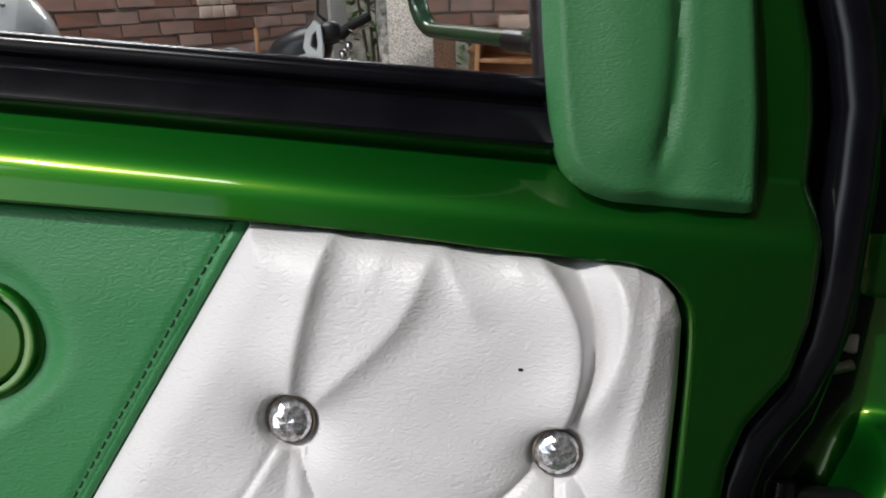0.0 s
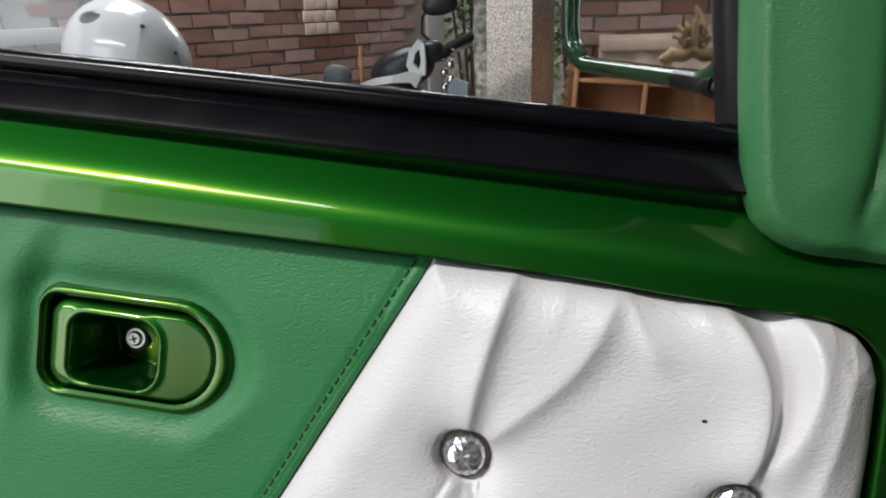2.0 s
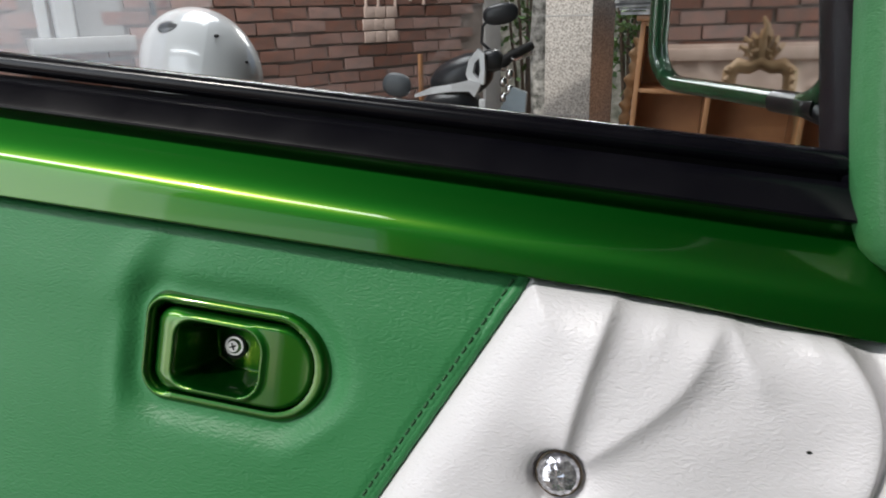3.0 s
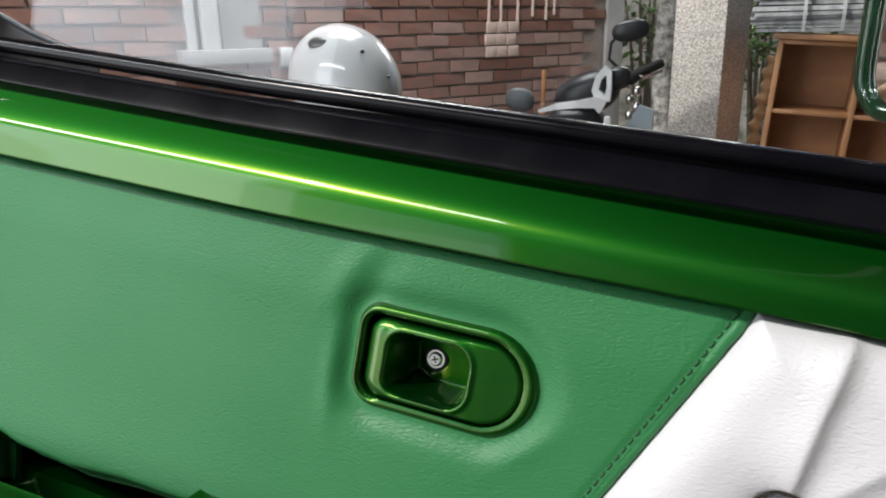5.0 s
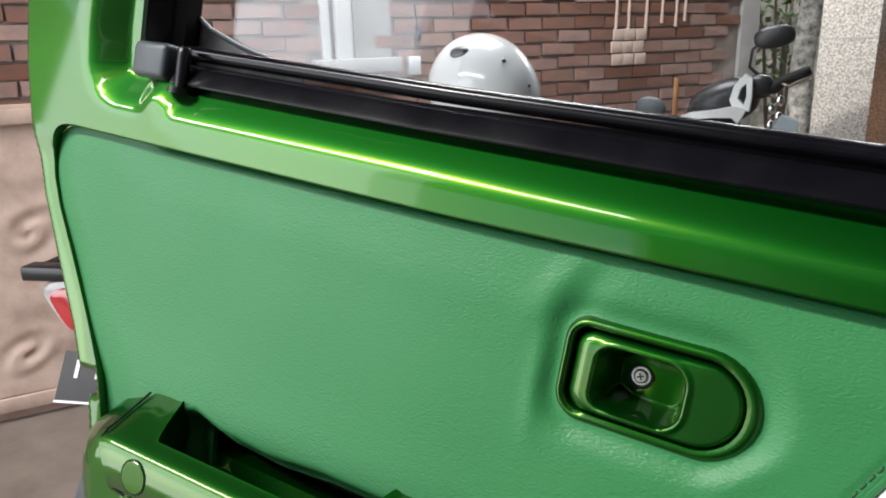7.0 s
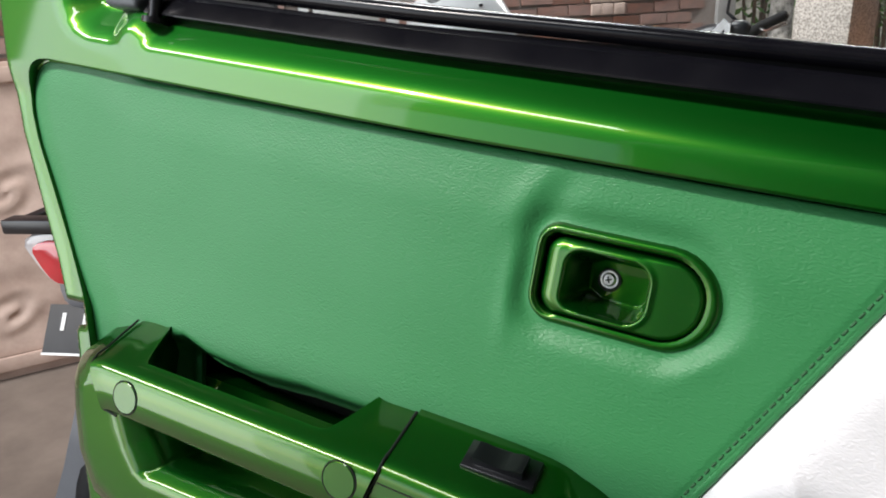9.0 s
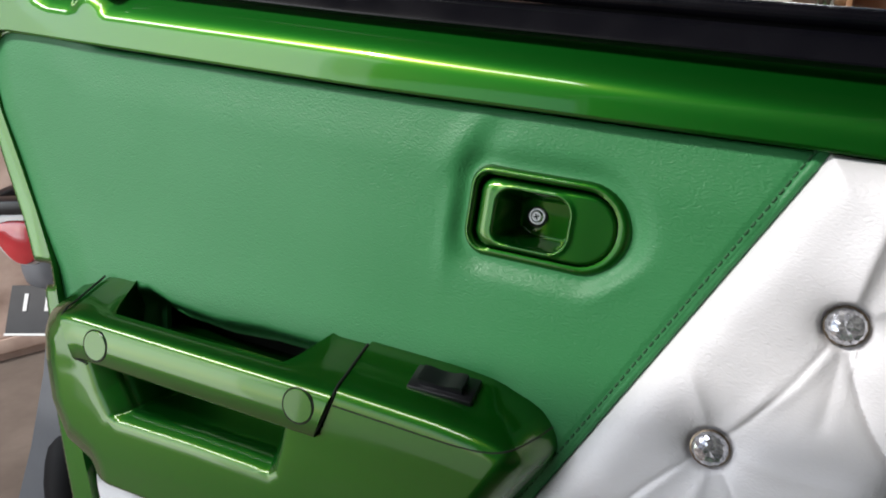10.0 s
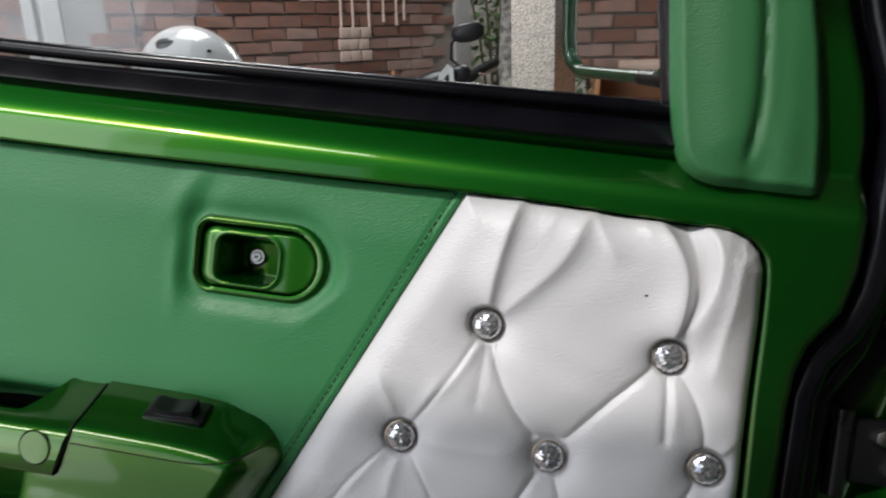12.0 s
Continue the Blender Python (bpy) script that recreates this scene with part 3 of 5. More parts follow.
def white_height(X, Z):
    d = near_poly(WHITE_O, X, Z)[0]
    fx, fz = np.array(BUTTONS).T
    rr = np.hypot(X[..., None] - fx, Z[..., None] - fz)
    r = np.min(rr, -1)
    bulge = np.prod(1 - 0.80 * np.exp(-(np.maximum(rr - 0.0112, 0) / 0.0125) ** 0.9), -1)
    for (a, b), w, sag in VALLEYS:
        line = arc(BUTTONS[a], BUTTONS[b], sag)
        q = near_poly(line, X, Z, closed=False)[0]
        bulge = bulge - w * 0.30 * np.exp(-(q / 0.0028) ** 1.2) - w * 0.20 * np.exp(-(q / 0.016) ** 2)
    q = near_poly([(0.1653, -0.113), (0.1677, -0.1425), (0.1694, -0.166)], X, Z, closed=False)[0]
    bulge = bulge - 0.22 * np.exp(-(q / 0.0035) ** 1.5)
    q = near_poly([(0.028, -0.108), (0.026, -0.16)], X, Z, closed=False)[0]
    bulge = bulge - 0.12 * np.exp(-(q / 0.006) ** 1.5)
    y = 0.004 - 0.0145 * np.clip(bulge, 0.02, 2) * (1 - (1 - np.clip((d + 0.002) / 0.034, 0, 1)) ** 2.4) - 0.0095 * np.sqrt(1 - (1 - np.clip(d / 0.010, 0, 1)) ** 2)
    for line, hgt, wl, wr in PLEATS:
        q, px, pz = near_poly(line, X, Z, closed=False)
        w = np.where(X < px, wl, wr)
        ridge = hgt * np.exp(-(np.maximum(np.sqrt(q * q + 1.2e-6) - 0.00109, 0) / w) ** 1.25)
        if line[-1][1] < -0.01:
            # a fold that dies out in the open padding
            ex, ez = line[-1]
            ridge = ridge * (0.1 + 0.9 * step01(np.hypot(px - ex, pz - ez), 0.0, 0.022))
        y = y - ridge
    y = y + 0.0006 * np.sin(70 * X + 40 * Z + 3 * np.sin(50 * Z)) * step01(d, 0, 0.03)
    flat = 1 - step01(r, 0.0112, 0.0165)
    return y + (-0.0030 - y) * flat


skin("white_upholstery", WHITE_O, white_height, 0.0012, 0.026, WHITE, door, "white tufted leatherette panel with gathered pleats")
bm = bmesh.new()
bmesh.ops.create_icosphere(bm, subdivisions=2, radius=0.0011)
for v in bm.verts:
    v.co = Vector((0.142 + v.co.x * 1.3, white_height(np.array([0.142]), np.array([-0.060]))[0] + v.co.y * 0.25 - 0.0002, -0.060 + v.co.z * 0.8))
part("speck", bm, DARK, door, "tiny dark speck on the white leatherette")


def crystal_button():
    """A cut-glass dome: rings of triangular facets with slight irregularity."""
    bm = bmesh.new()
    n = 14
    rows = [(0.0116, 0.0), (0.0116, -0.0022), (0.0102, -0.0046), (0.0078, -0.0064), (0.0042, -0.0075)]
    rings = []
    for j, (r, y) in enumerate(rows):
        off = 0.5 * (j % 2)
        rings.append([bm.verts.new((r * math.cos(2 * math.pi * (k + off) / n), y + (random.uniform(-.0004, .0004) if j > 1 else 0), r * math.sin(2 * math.pi * (k + off) / n))) for k in range(n)])
    for j in range(len(rings) - 1):
        a, b = rings[j], rings[j + 1]
        for k in range(n):
            if j % 2 == 0:
                bm.faces.new((a[k], a[(k + 1) % n], b[k]))
                bm.faces.new((a[(k + 1) % n], b[(k + 1) % n], b[k]))
            else:
                bm.faces.new((a[k], b[(k + 1) % n], b[k]))
                bm.faces.new((a[k], a[(k + 1) % n], b[(k + 1) % n]))
    c = bm.verts.new((0, -0.0072, 0))
    for k in range(n):
        bm.faces.new((rings[-1][k], rings[-1][(k + 1) % n], c))
    bm.faces.new(rings[0])
    return bm


first = None
for i, (bx, bz) in enumerate(BUTTONS):
    by = float(white_height(np.array([bx]), np.array([bz]))[0])
    if first is None:
        ob = part("crystal_button", crystal_button(), CRYSTAL, door, "faceted crystal upholstery button in a metal rim", smooth=False)
        bm = bmesh.new()
        tube(bm, [(0.0120 * math.cos(a), -0.0008, 0.0120 * math.sin(a)) for a in np.linspace(0, 2 * math.pi, 24, endpoint=False)], 0.0008, 8, closed=True)
        rim_ob = part("rim", bm, BRASS, ob, "thin tarnished metal rim")
        first = (ob, rim_ob)
    else:
        ob = new("crystal_button", first[0].data)
        ob.parent = door
        ob["label"] = first[0]["label"]
        r2 = new("rim", first[1].data)
        r2.parent = ob
        r2["label"] = "thin tarnished metal rim"
    ob.location = (bx, by - 0.0055, bz)
    ob.rotation_euler = (radians(random.uniform(-5, 5)), radians(random.uniform(0, 360)), radians(random.uniform(-5, 5)))

# inner release handle
handle = new("release_handle")
handle.parent = door
handle.location = (0, 0.006, 0)
handle["label"] = "green painted inner release handle in an oval bezel"
LEVER = rounded(-0.2265, -0.1185, -0.1005, -0.0465, (0.013, 0.027, 0.025, 0.010))
LEVER_O = rounded(-0.2235, -0.1190, -0.1001, -0.0484, (0.013, 0.026, 0.024, 0.011))
POCKET = rounded(-0.210, -0.1535, -0.0945, -0.0545, (0.009, 0.013, 0.013, 0.011), 12)


def bezel_height(X, Z):
    o = near_poly(HANDLE, X, Z)[0]
    i = near_poly(LEVER, X, Z)[0]
    roll = np.clip(o / 0.0060, 0, 1)
    return 0.0010 - 0.0105 * np.sqrt(roll * (2 - roll)) + 0.0052 * (1 - step01(i, -0.001, 0.0042)) ** 2 * np.maximum(0.12, np.maximum(1 - step01(X, -0.222, -0.205), 0.75 * step01(Z, -0.056, -0.046) * (1 - step01(X, -0.15, -0.12))))


skin("bezel", HANDLE, bezel_height, 0.0010, 0.043, PAINT, handle, holes=[LEVER])
bm = bmesh.new()
box(bm, -0.2290, -0.1120, 0.043, 0.046, -0.1030, -0.0440)
part("backing", bm, DARK, handle)


def lever_height(X, Z):
    e = near_poly(LEVER_O, X, Z)[0]
    p = signed(POCKET, X, Z)
    roll = np.clip(e / (0.0035 + 0.0075 * (1 - step01(X, -0.222, -0.195))), 0, 1)
    y = -0.0030 - 0.0062 * np.sqrt(roll * (2 - roll)) + 0.0022 * step01(X, -0.155, -0.118)
    deep = 0.027 - 0.30 * (Z + 0.075) + 0.005 * (1 - step01(X, -0.205, -0.175))
    wall = 0.0060 + 0.0075 * (1 - step01(X, -0.206, -0.188))
    return y - 0.0012 * np.exp(-((p + 0.0015) / 0.0022) ** 2) * step01(X, -0.215, -0.195) + (deep + 0.006) * step01(p, -0.0008, wall)


skin("lever", LEVER_O, lever_height, 0.0008, 0.0425, PAINT, handle, "lever plate with a finger pocket")
bm = bmesh.new()
scr_y = float(lever_height(np.array([-0.1855]), np.array([-0.0733]))[0]) - 0.0024
for r0, y0, r1, y1 in ((0.0062, 0.0, 0.0062, -0.0012), (0.0050, -0.0010, 0.0036, -0.0032)):
    n = 20
    a = [bm.verts.new((-0.1855 + r0 * math.cos(2 * math.pi * k / n), scr_y + y0, -0.0733 + r0 * math.sin(2 * math.pi * k / n))) for k in range(n)]
    b = [bm.verts.new((-0.1855 + r1 * math.cos(2 * math.pi * k / n), scr_y + y1, -0.0733 + r1 * math.sin(2 * math.pi * k / n))) for k in range(n)]
    for k in range(n):
        bm.faces.new((a[k], a[(k + 1) % n], b[(k + 1) % n], b[k]))
    bm.faces.new(b)
# dark disc under the screw for the shaded gap round it
hole = bmesh.new()
tube(hole, [(-0.1855, scr_y - 0.0001, -0.0738), (-0.1855, scr_y - 0.0006, -0.0738)], 0.0082, 20)
part("screw_gap_shade", hole, DARK, handle)
part("screw", bm, STEEL, handle, "cross-head steel screw")
bm = bmesh.new()
for a in (0.4, 0.4 + math.pi / 2):
    c, s = math.cos(a), math.sin(a)
    vs = [(-0.0024, -0.0005), (0.0024, -0.0005), (0.0024, 0.0005), (-0.0024, 0.0005)]
    bm.faces.new([bm.verts.new((-0.1855 + u * c - v * s, scr_y - 0.0034 - 0.00005 * a, -0.0733 + u * s + v * c)) for u, v in vs])
part("cross_slot", bm, DARK, handle)

# armrest with grip
arm = new("armrest")
arm.parent = door
arm["label"] = "green painted armrest with grip bar and switch pod"


def arm_top(x):
    return float(np.mean(np.interp(x + np.linspace(-0.012, 0.012, 9), (-0.62, -0.58, -0.30, -0.21, -0.165, -0.145, -0.134, -0.126), (-0.2065, -0.1935, -0.1857, -0.1855, -0.1885, -0.1945, -0.2050, -0.2200))))


# front profile below the upper edge: drop and how far it stands out
FACE_V = (0.0, 0.0070, 0.0298, 0.0343, 0.0398, 0.0458, 0.060, 0.090, 0.122, 0.160, 0.215)
FACE_Y = (0.0, 0.0190, 0.0538, 0.0626, 0.0673, 0.0684, 0.0684, 0.0667, 0.0655, 0.0640, 0.0610)
ARM_L = [(-0.600, -0.2045), (-0.622, -0.2180), (-0.638, -0.242), (-0.6430, -0.262), (-0.6405, -0.2916), (-0.6285, -0.338), (-0.600, -0.3795), (-0.568, -0.391)]
ARM_B = [(-0.568, -0.391), (-0.535, -0.3935), (-0.40, -0.386), (-0.232, -0.389)]
ARM_R = [(-0.232, -0.389), (-0.207, -0.362), (-0.178, -0.326), (-0.1545, -0.287), (-0.1355, -0.251), (-0.1265, -0.232), (-0.1262, -0.222), (-0.1310, -0.2095), (-0.1410, -0.1985), (-0.162, -0.1895)]
ARM = ARM_L + ARM_B[1:-1] + ARM_R + [(x, arm_top(x)) for x in np.linspace(-0.19, -0.58, 30)]
# the finger pocket: its sloping left, lower and right lips
LIP_L = [(-0.5620, -0.255), (-0.5535, -0.275), (-0.5400, -0.299), (-0.5260, -0.3165)]
LIP_B = [(-0.5260, -0.3165), (-0.5120, -0.3205), (-0.4257, -0.3148), (-0.3450, -0.3120)]
LIP_R = [(-0.3450, -0.3120), (-0.3385, -0.306), (-0.3345, -0.285), (-0.3315, -0.255)]
SCOOP = eased(LIP_L + LIP_B[1:] + LIP_R[1:], 2)


def arm_height(X, Z):
    top = np.interp(X, np.linspace(-0.63, -0.12, 120), [arm_top(x) for x in np.linspace(-0.63, -0.12, 120)])
    v = top - Z
    y = np.mean([np.interp(v + k, FACE_V, FACE_Y) for k in np.linspace(-0.0035, 0.0035, 7)], 0)
    r = 1 - np.clip(near_poly(ARM_R, X, Z, closed=False)[0] / 0.030, 0, 1)
    l = 1 - np.clip(near_poly(ARM_L, X, Z, closed=False)[0] / 0.050, 0, 1)
    b = 1 - np.clip(near_poly(ARM_B, X, Z, closed=False)[0] / 0.012, 0, 1)
    y = y * (1 - r ** 1.9) ** (1 / 1.9) * (0.30 + 0.70 * (1 - l ** 1.7) ** (1 / 1.7)) * (0.25 + 0.75 * np.sqrt(1 - b ** 2))
    y = 0.014 - y
    u = np.minimum(near_poly(LIP_L, X, Z, closed=False)[0] / 0.023, np.minimum(near_poly(LIP_B, X, Z, closed=False)[0] / 0.0125, near_poly(LIP_R, X, Z, closed=False)[0] / 0.013))
    u = np.where(inside(SCOOP, X, Z), u, -u)
    ramp = (np.sqrt((u - 0.12) ** 2 + 0.05) + (u - 0.12)) / 2
    floor_y = 0.040 - 0.24 * (Z + 0.315)
    y = y + 0.017 * np.clip(ramp, 0, 1.0) + (floor_y - (y + 0.017)) * step01(u, 0.85, 1.75)
    f = np.clip((-0.229 - Z) / 0.037, 0, 1)
    behind = (X > -0.5855 + 0.024 * f) & (X < -0.2940 - 0.010 * f) & (Z > -0.2615)
    return np.where(behind, floor_y, y)


skin("body", ARM, arm_height, 0.0016, 0.046, PAINT, arm, holes=[[(-0.570, -0.200), (-0.570, -0.250), (-0.310, -0.246), (-0.310, -0.192)]]).data.set_sharp_from_angle(angle=radians(66))
# the grip bar: a front strap whose two ends run back to the panel


def grip_ring(bm, x):
    top = arm_top(x) - 0.0020
    t = 1 - step01(np.array(x), -0.560, -0.532) + step01(np.array(x), -0.354, -0.312)
    yb = float(-0.041 + 0.055 * t)
    slant = float(np.interp(x, (-0.5850, -0.545, -0.33, -0.2945), (0.024, 0.0, 0.0, -0.010)))
    plane = lambda y: top - float(np.interp(0.014 - y, FACE_Y[:5], FACE_V[:5]))
    zb = top - 0.0765
    loop = [(yb, zb + 0.004), (yb, plane(yb) - 0.002), (yb - 0.001, plane(yb)), ((yb - 0.046) / 2, plane((yb - 0.046) / 2)), (-0.046, plane(-0.046)), (-0.0525, top - 0.0362), (-0.0565, top - 0.0400), (-0.0585, top - 0.0455),
            (-0.0590, top - 0.058), (-0.0585, zb + 0.004), (-0.0560, zb + 0.001), (-0.052, zb), ((yb - 0.05) / 2, zb + 0.001)]
    out = []
    for y, z in loop:
        f = min(1.0, max(0.0, (top - 0.040 - z) / 0.037))
        out.append(bm.verts.new((x + slant * f, y, z)))
    return out


bm = bmesh.new()
gx = list(np.linspace(-0.5850, -0.5842, 2)) + list(np.linspace(-0.578, -0.562, 4)) + list(np.linspace(-0.560, -0.530, 12)) + list(np.linspace(-0.52, -0.365, 10)) + list(np.linspace(-0.354, -0.310, 14)) + [-0.303, -0.2955, -0.2948]
rings = [grip_ring(bm, x) for x in gx]
for p, q in zip(rings, rings[1:]):
    for i in range(len(p)):
        j = (i + 1) % len(p)
        bm.faces.new((p[i], p[j], q[j], q[i]))
bm.faces.new(rings[0])
bm.faces.new(rings[-1])
grip = part("grip_bar", bm, PAINT, arm, "straight pull grip with two round screw caps")
for cx, cz in ((-0.536, -0.2515), (-0.3205, -0.2415)):
    bm = bmesh.new()
    tube(bm, [(cx, -0.0570, cz), (cx, -0.0592, cz), (cx, -0.0597, cz)], [0.0135, 0.0135, 0.0129], 40)
    part("screw_cap", bm, PAINT, arm, "round blanking cap", smooth=False)
    bm = bmesh.new()
    tube(bm, [(cx + 0.0141 * math.cos(a), -0.0588, cz + 0.0141 * math.sin(a)) for a in np.linspace(0, 2 * math.pi, 32, endpoint=False)], 0.0006, 6, closed=True)
    part("cap_gap", bm, DARK, arm)
for x0, lean in ((-0.2939, -0.010), (-0.5858, 0.024)):
    edge_z = arm_top(x0) + 0.0004
    pts = [(x0, 0.014 - o, edge_z - float(np.interp(o, FACE_Y[:6], FACE_V[:6]))) for o in (0.024, 0.038, 0.0538, 0.0626, 0.0673, 0.0682)]
    pts += [(x0 + lean * 0.8, -0.0572, edge_z - 0.070), (x0 + lean * 1.0, -0.0568, edge_z - 0.0750), (x0 + lean * 1.6, -0.0560, edge_z - 0.0768)]
    bm = bmesh.new()
    tube(bm, pts, 0.0011, 6)
    part("parting_line", bm, DARK, arm)
pts = []
for x, z in eased([(-0.293, -0.2345), (-0.24, -0.2340), (-0.195, -0.2338), (-0.172, -0.2318), (-0.156, -0.2278), (-0.1435, -0.2225), (-0.1345, -0.2160)], 3):
    pts.append((x, float(arm_height(np.array([x]), np.array([z]))[0]) + 0.0002, z))
bm = bmesh.new()
tube(bm, pts, 0.0007, 6)
part("lid_line", bm, DARK, arm)
# window switch
ss = Matrix.Translation((-0.2185, -0.0235, -0.2052)) @ Euler((radians(32), radians(-2), 0)).to_matrix().to_4x4()
bm = bmesh.new()
box(bm, -0.026, 0.026, -0.0115, 0.0115, -0.003, 0.0035, 0.0012)
bm.transform(ss)
part("switch_base", bm, PLASTIC, arm, "black window switch frame")
bm = bmesh.new()
sec = [(-0.017, 0.0), (0.017, 0.0), (0.018, 0.0085), (0.013, 0.0088), (0.006, 0.0062), (-0.004, 0.0058), (-0.013, 0.0080), (-0.018, 0.0078)]
sweep(bm, sec, [lambda a, b, y=y: Vector((a, y, b + 0.002)) for y in (-0.0072, 0.0072)])
bm.transform(ss)
part("switch_rocker", bm, PLASTIC, arm, "black rocker window switch")

# weatherstrip along the window
strip = new("weatherstrip")
strip.parent = door
strip["label"] = "black rubber window weatherstrip"
LOWSEC = [(-0.0045, -0.0005), (0.020, -0.003), (0.026, 0.016), (0.016, 0.0188), (0.0072, 0.0192), (0.0058, 0.0186), (0.0020, 0.0130), (-0.0040, 0.0030), (-0.0050, 0.0008)]
TOPSEC = [(0.0125 + 0.0085 * math.cos(a), 0.0290 + 0.0066 * math.sin(a)) for a in np.linspace(0, 2 * math.pi, 14, endpoint=False)]
XS = [-0.626, -0.60, -0.55, -0.45, -0.35, -0.25, -0.15, -0.05, 0.05, 0.10, 0.152]
for nm, sec in (("lower_lip", LOWSEC), ("upper_bead", TOPSEC)):
    bm = bmesh.new()
    sweep(bm, sec, [lambda a, b, x=x: Vector((x, a, sill(x) + b)) for x in XS])
    part(nm, bm, SEAL, strip)
bm = bmesh.new()
box(bm, -0.626, 0.152, 0.018, 0.050, 0.040, 0.0800)
part("glass_channel", bm, RUBBER, strip)
# run channel on the rear upright
bm = bmesh.new()
sweep(bm, [(-0.674, -0.002), (-0.663, -0.006), (-0.660, 0.010), (-0.660, 0.045), (-0.678, 0.045)], [lambda a, b, z=z: Vector((a - (z - 0.08) * 0.075, b, z)) for z in (0.098, 0.2, 0.4, 0.6)])
part("run_channel", bm, SEAL, strip)
bm = bmesh.new()
sweep(bm, [(-0.660, 0.020), (-0.650, 0.026), (-0.650, 0.0435), (-0.660, 0.0435)], [lambda a, b, z=z: Vector((a - (z - 0.08) * 0.075, b, z)) for z in (0.070, 0.2, 0.4, 0.6)])
part("run_lip", bm, RUBBER, strip)
bm = bmesh.new()
box(bm, -0.674, -0.630, -0.010, 0.020, 0.066, 0.098, 0.006, 3)
part("corner_cap", bm, GREYCAP, strip, "grey plastic corner cap")
bm = bmesh.new()
tube(bm, [(-0.610, -0.006, 0.056), (-0.610, -0.006, 0.061)], 0.011, 16)
tube(bm, [(-0.610, -0.006, 0.058), (-0.611, -0.006, 0.088), (-0.611, -0.006, 0.094), (-0.611, -0.006, 0.0965)], [0.0052, 0.0058, 0.0058, 0.0035], 14)
part("lock_knob", bm, PLASTIC, door, "black lock knob")
# glass
bm = bmesh.new()
box(bm, -0.70, 0.16, 0.0455, 0.0495, 0.06, 0.60)
pane = part("window_pane", bm, GLASS, door, "clear door glass", smooth=False)
pane.visible_shadow = False

# dark rounded corner of the glass
bm = bmesh.new()
arcp = [(-0.690, 0.190), (-0.672, 0.150), (-0.6588, 0.1338), (-0.6384, 0.1222), (-0.5985, 0.1100), (-0.555, 0.1000), (-0.52, 0.0900)]
tube(bm, [(x, 0.0430, z) for x, z in arcp], 0.0024, 8)
part("glass_edge_trim", bm, GREYCAP, strip)
bm = bmesh.new()
for y in (0.0432, 0.0450):
    bm.faces.new([bm.verts.new((x, y, z)) for x, z in arcp + [(-0.52, 0.070), (-0.66, 0.066), (-0.69, 0.10)]])
part("corner_fillet", bm, SMOKED, strip, "dark smoked corner of the glass")

# padded trim over the mirror corner
SAIL = [(0.2470, 0.0256), (0.2510, 0.0264), (0.2530, 0.0300), (0.2495, 0.075), (0.2416, 0.128), (0.228, 0.19), (0.207, 0.28), (0.13, 0.30), (0.134, 0.16), (0.141, 0.105), (0.1453, 0.0782), (0.1485, 0.060), (0.1515, 0.0490), (0.1557, 0.0405), (0.1612, 0.0345), (0.1678, 0.0303), (0.1750, 0.0278), (0.1822, 0.0264), (0.2128, 0.0260)]


def sail_height(X, Z):
    d = near_poly(SAIL, X, Z)[0]
    y = -0.013 - 0.009 * step01(d, -0.001, 0.007) - 0.004 * step01(d, 0.006, 0.04)
    cx = 0.1975 + 0.0062 * np.sin(np.clip((Z - 0.03) * 26, 0, 2.2)) - 0.02 * step01(Z, 0.10, 0.3)
    crease = np.exp(-np.abs((X - cx) / 0.0040) ** 1.5) * step01(Z, 0.035, 0.06)
    y = y + 0.0048 * crease + 0.004 * np.exp(-((X - cx - 0.008) / 0.012) ** 2)
    return y + 0.004 * step01(X, 0.205, 0.25)


skin("sail_trim", SAIL, sail_height, 0.0022, 0.004, TRIM, door, "green padded vinyl mirror corner trim")
bm = bmesh.new()
sweep(bm, [(0.147, 0.010), (0.156, -0.004), (0.166, 0.0), (0.166, 0.05), (0.147, 0.05)], [lambda a, b, z=z: Vector((a - (z - 0.06) * 0.16, b, z)) for z in (0.052, 0.12, 0.2, 0.35, 0.6)])
part("front_channel", bm, SEAL, strip)

# outside mirror: the glass looks back along the vehicle
mir = new("outside_mirror")
mir.parent = door
mir["label"] = "green outside mirror with rounded frame"
mx = (DOOR.to_3x3() @ Vector((0.53, -0.848, -0.19))).normalized()
mz = (Vector((0, 0, 1)) - mx * mx.z).normalized()
upright = Matrix((mx, mz.cross(mx), mz)).transposed().to_4x4()
upright.translation = DOOR @ Vector((0.0575, 0.236, 0.154))
mir.matrix_basis = DOOR.inverted() @ upright
MO = rounded(0.0, 0.185, 0.0, 0.30, (0.032, 0.032, 0.03, 0.03), 8)
bm = bmesh.new()
tube(bm, [(x, 0.0, z) for x, z in MO], 0.0062, 12, closed=True)
part("mirror_frame", bm, MIRRORGREEN, mir)
bm = bmesh.new()
bm.faces.new([bm.verts.new((x, 0.002, z)) for x, z in MO])
part("mirror_glass", bm, MIRROR, mir, "silvered mirror glass", smooth=False)
bm = bmesh.new()
sweep(bm, MO, [lambda a, b, s=s, y=y: Vector((0.0925 + (a - 0.0925) * s, y, 0.15 + (b - 0.15) * s)) for s, y in ((1, 0.005), (1.01, 0.02), (0.94, 0.045), (0.8, 0.055))])
part("housing", bm, MIRRORGREEN, mir)
bm = bmesh.new()
tube(bm, [(0.138, 0.0, -0.0005), (0.175, 0.0, -0.0005)], 0.0072, 12)
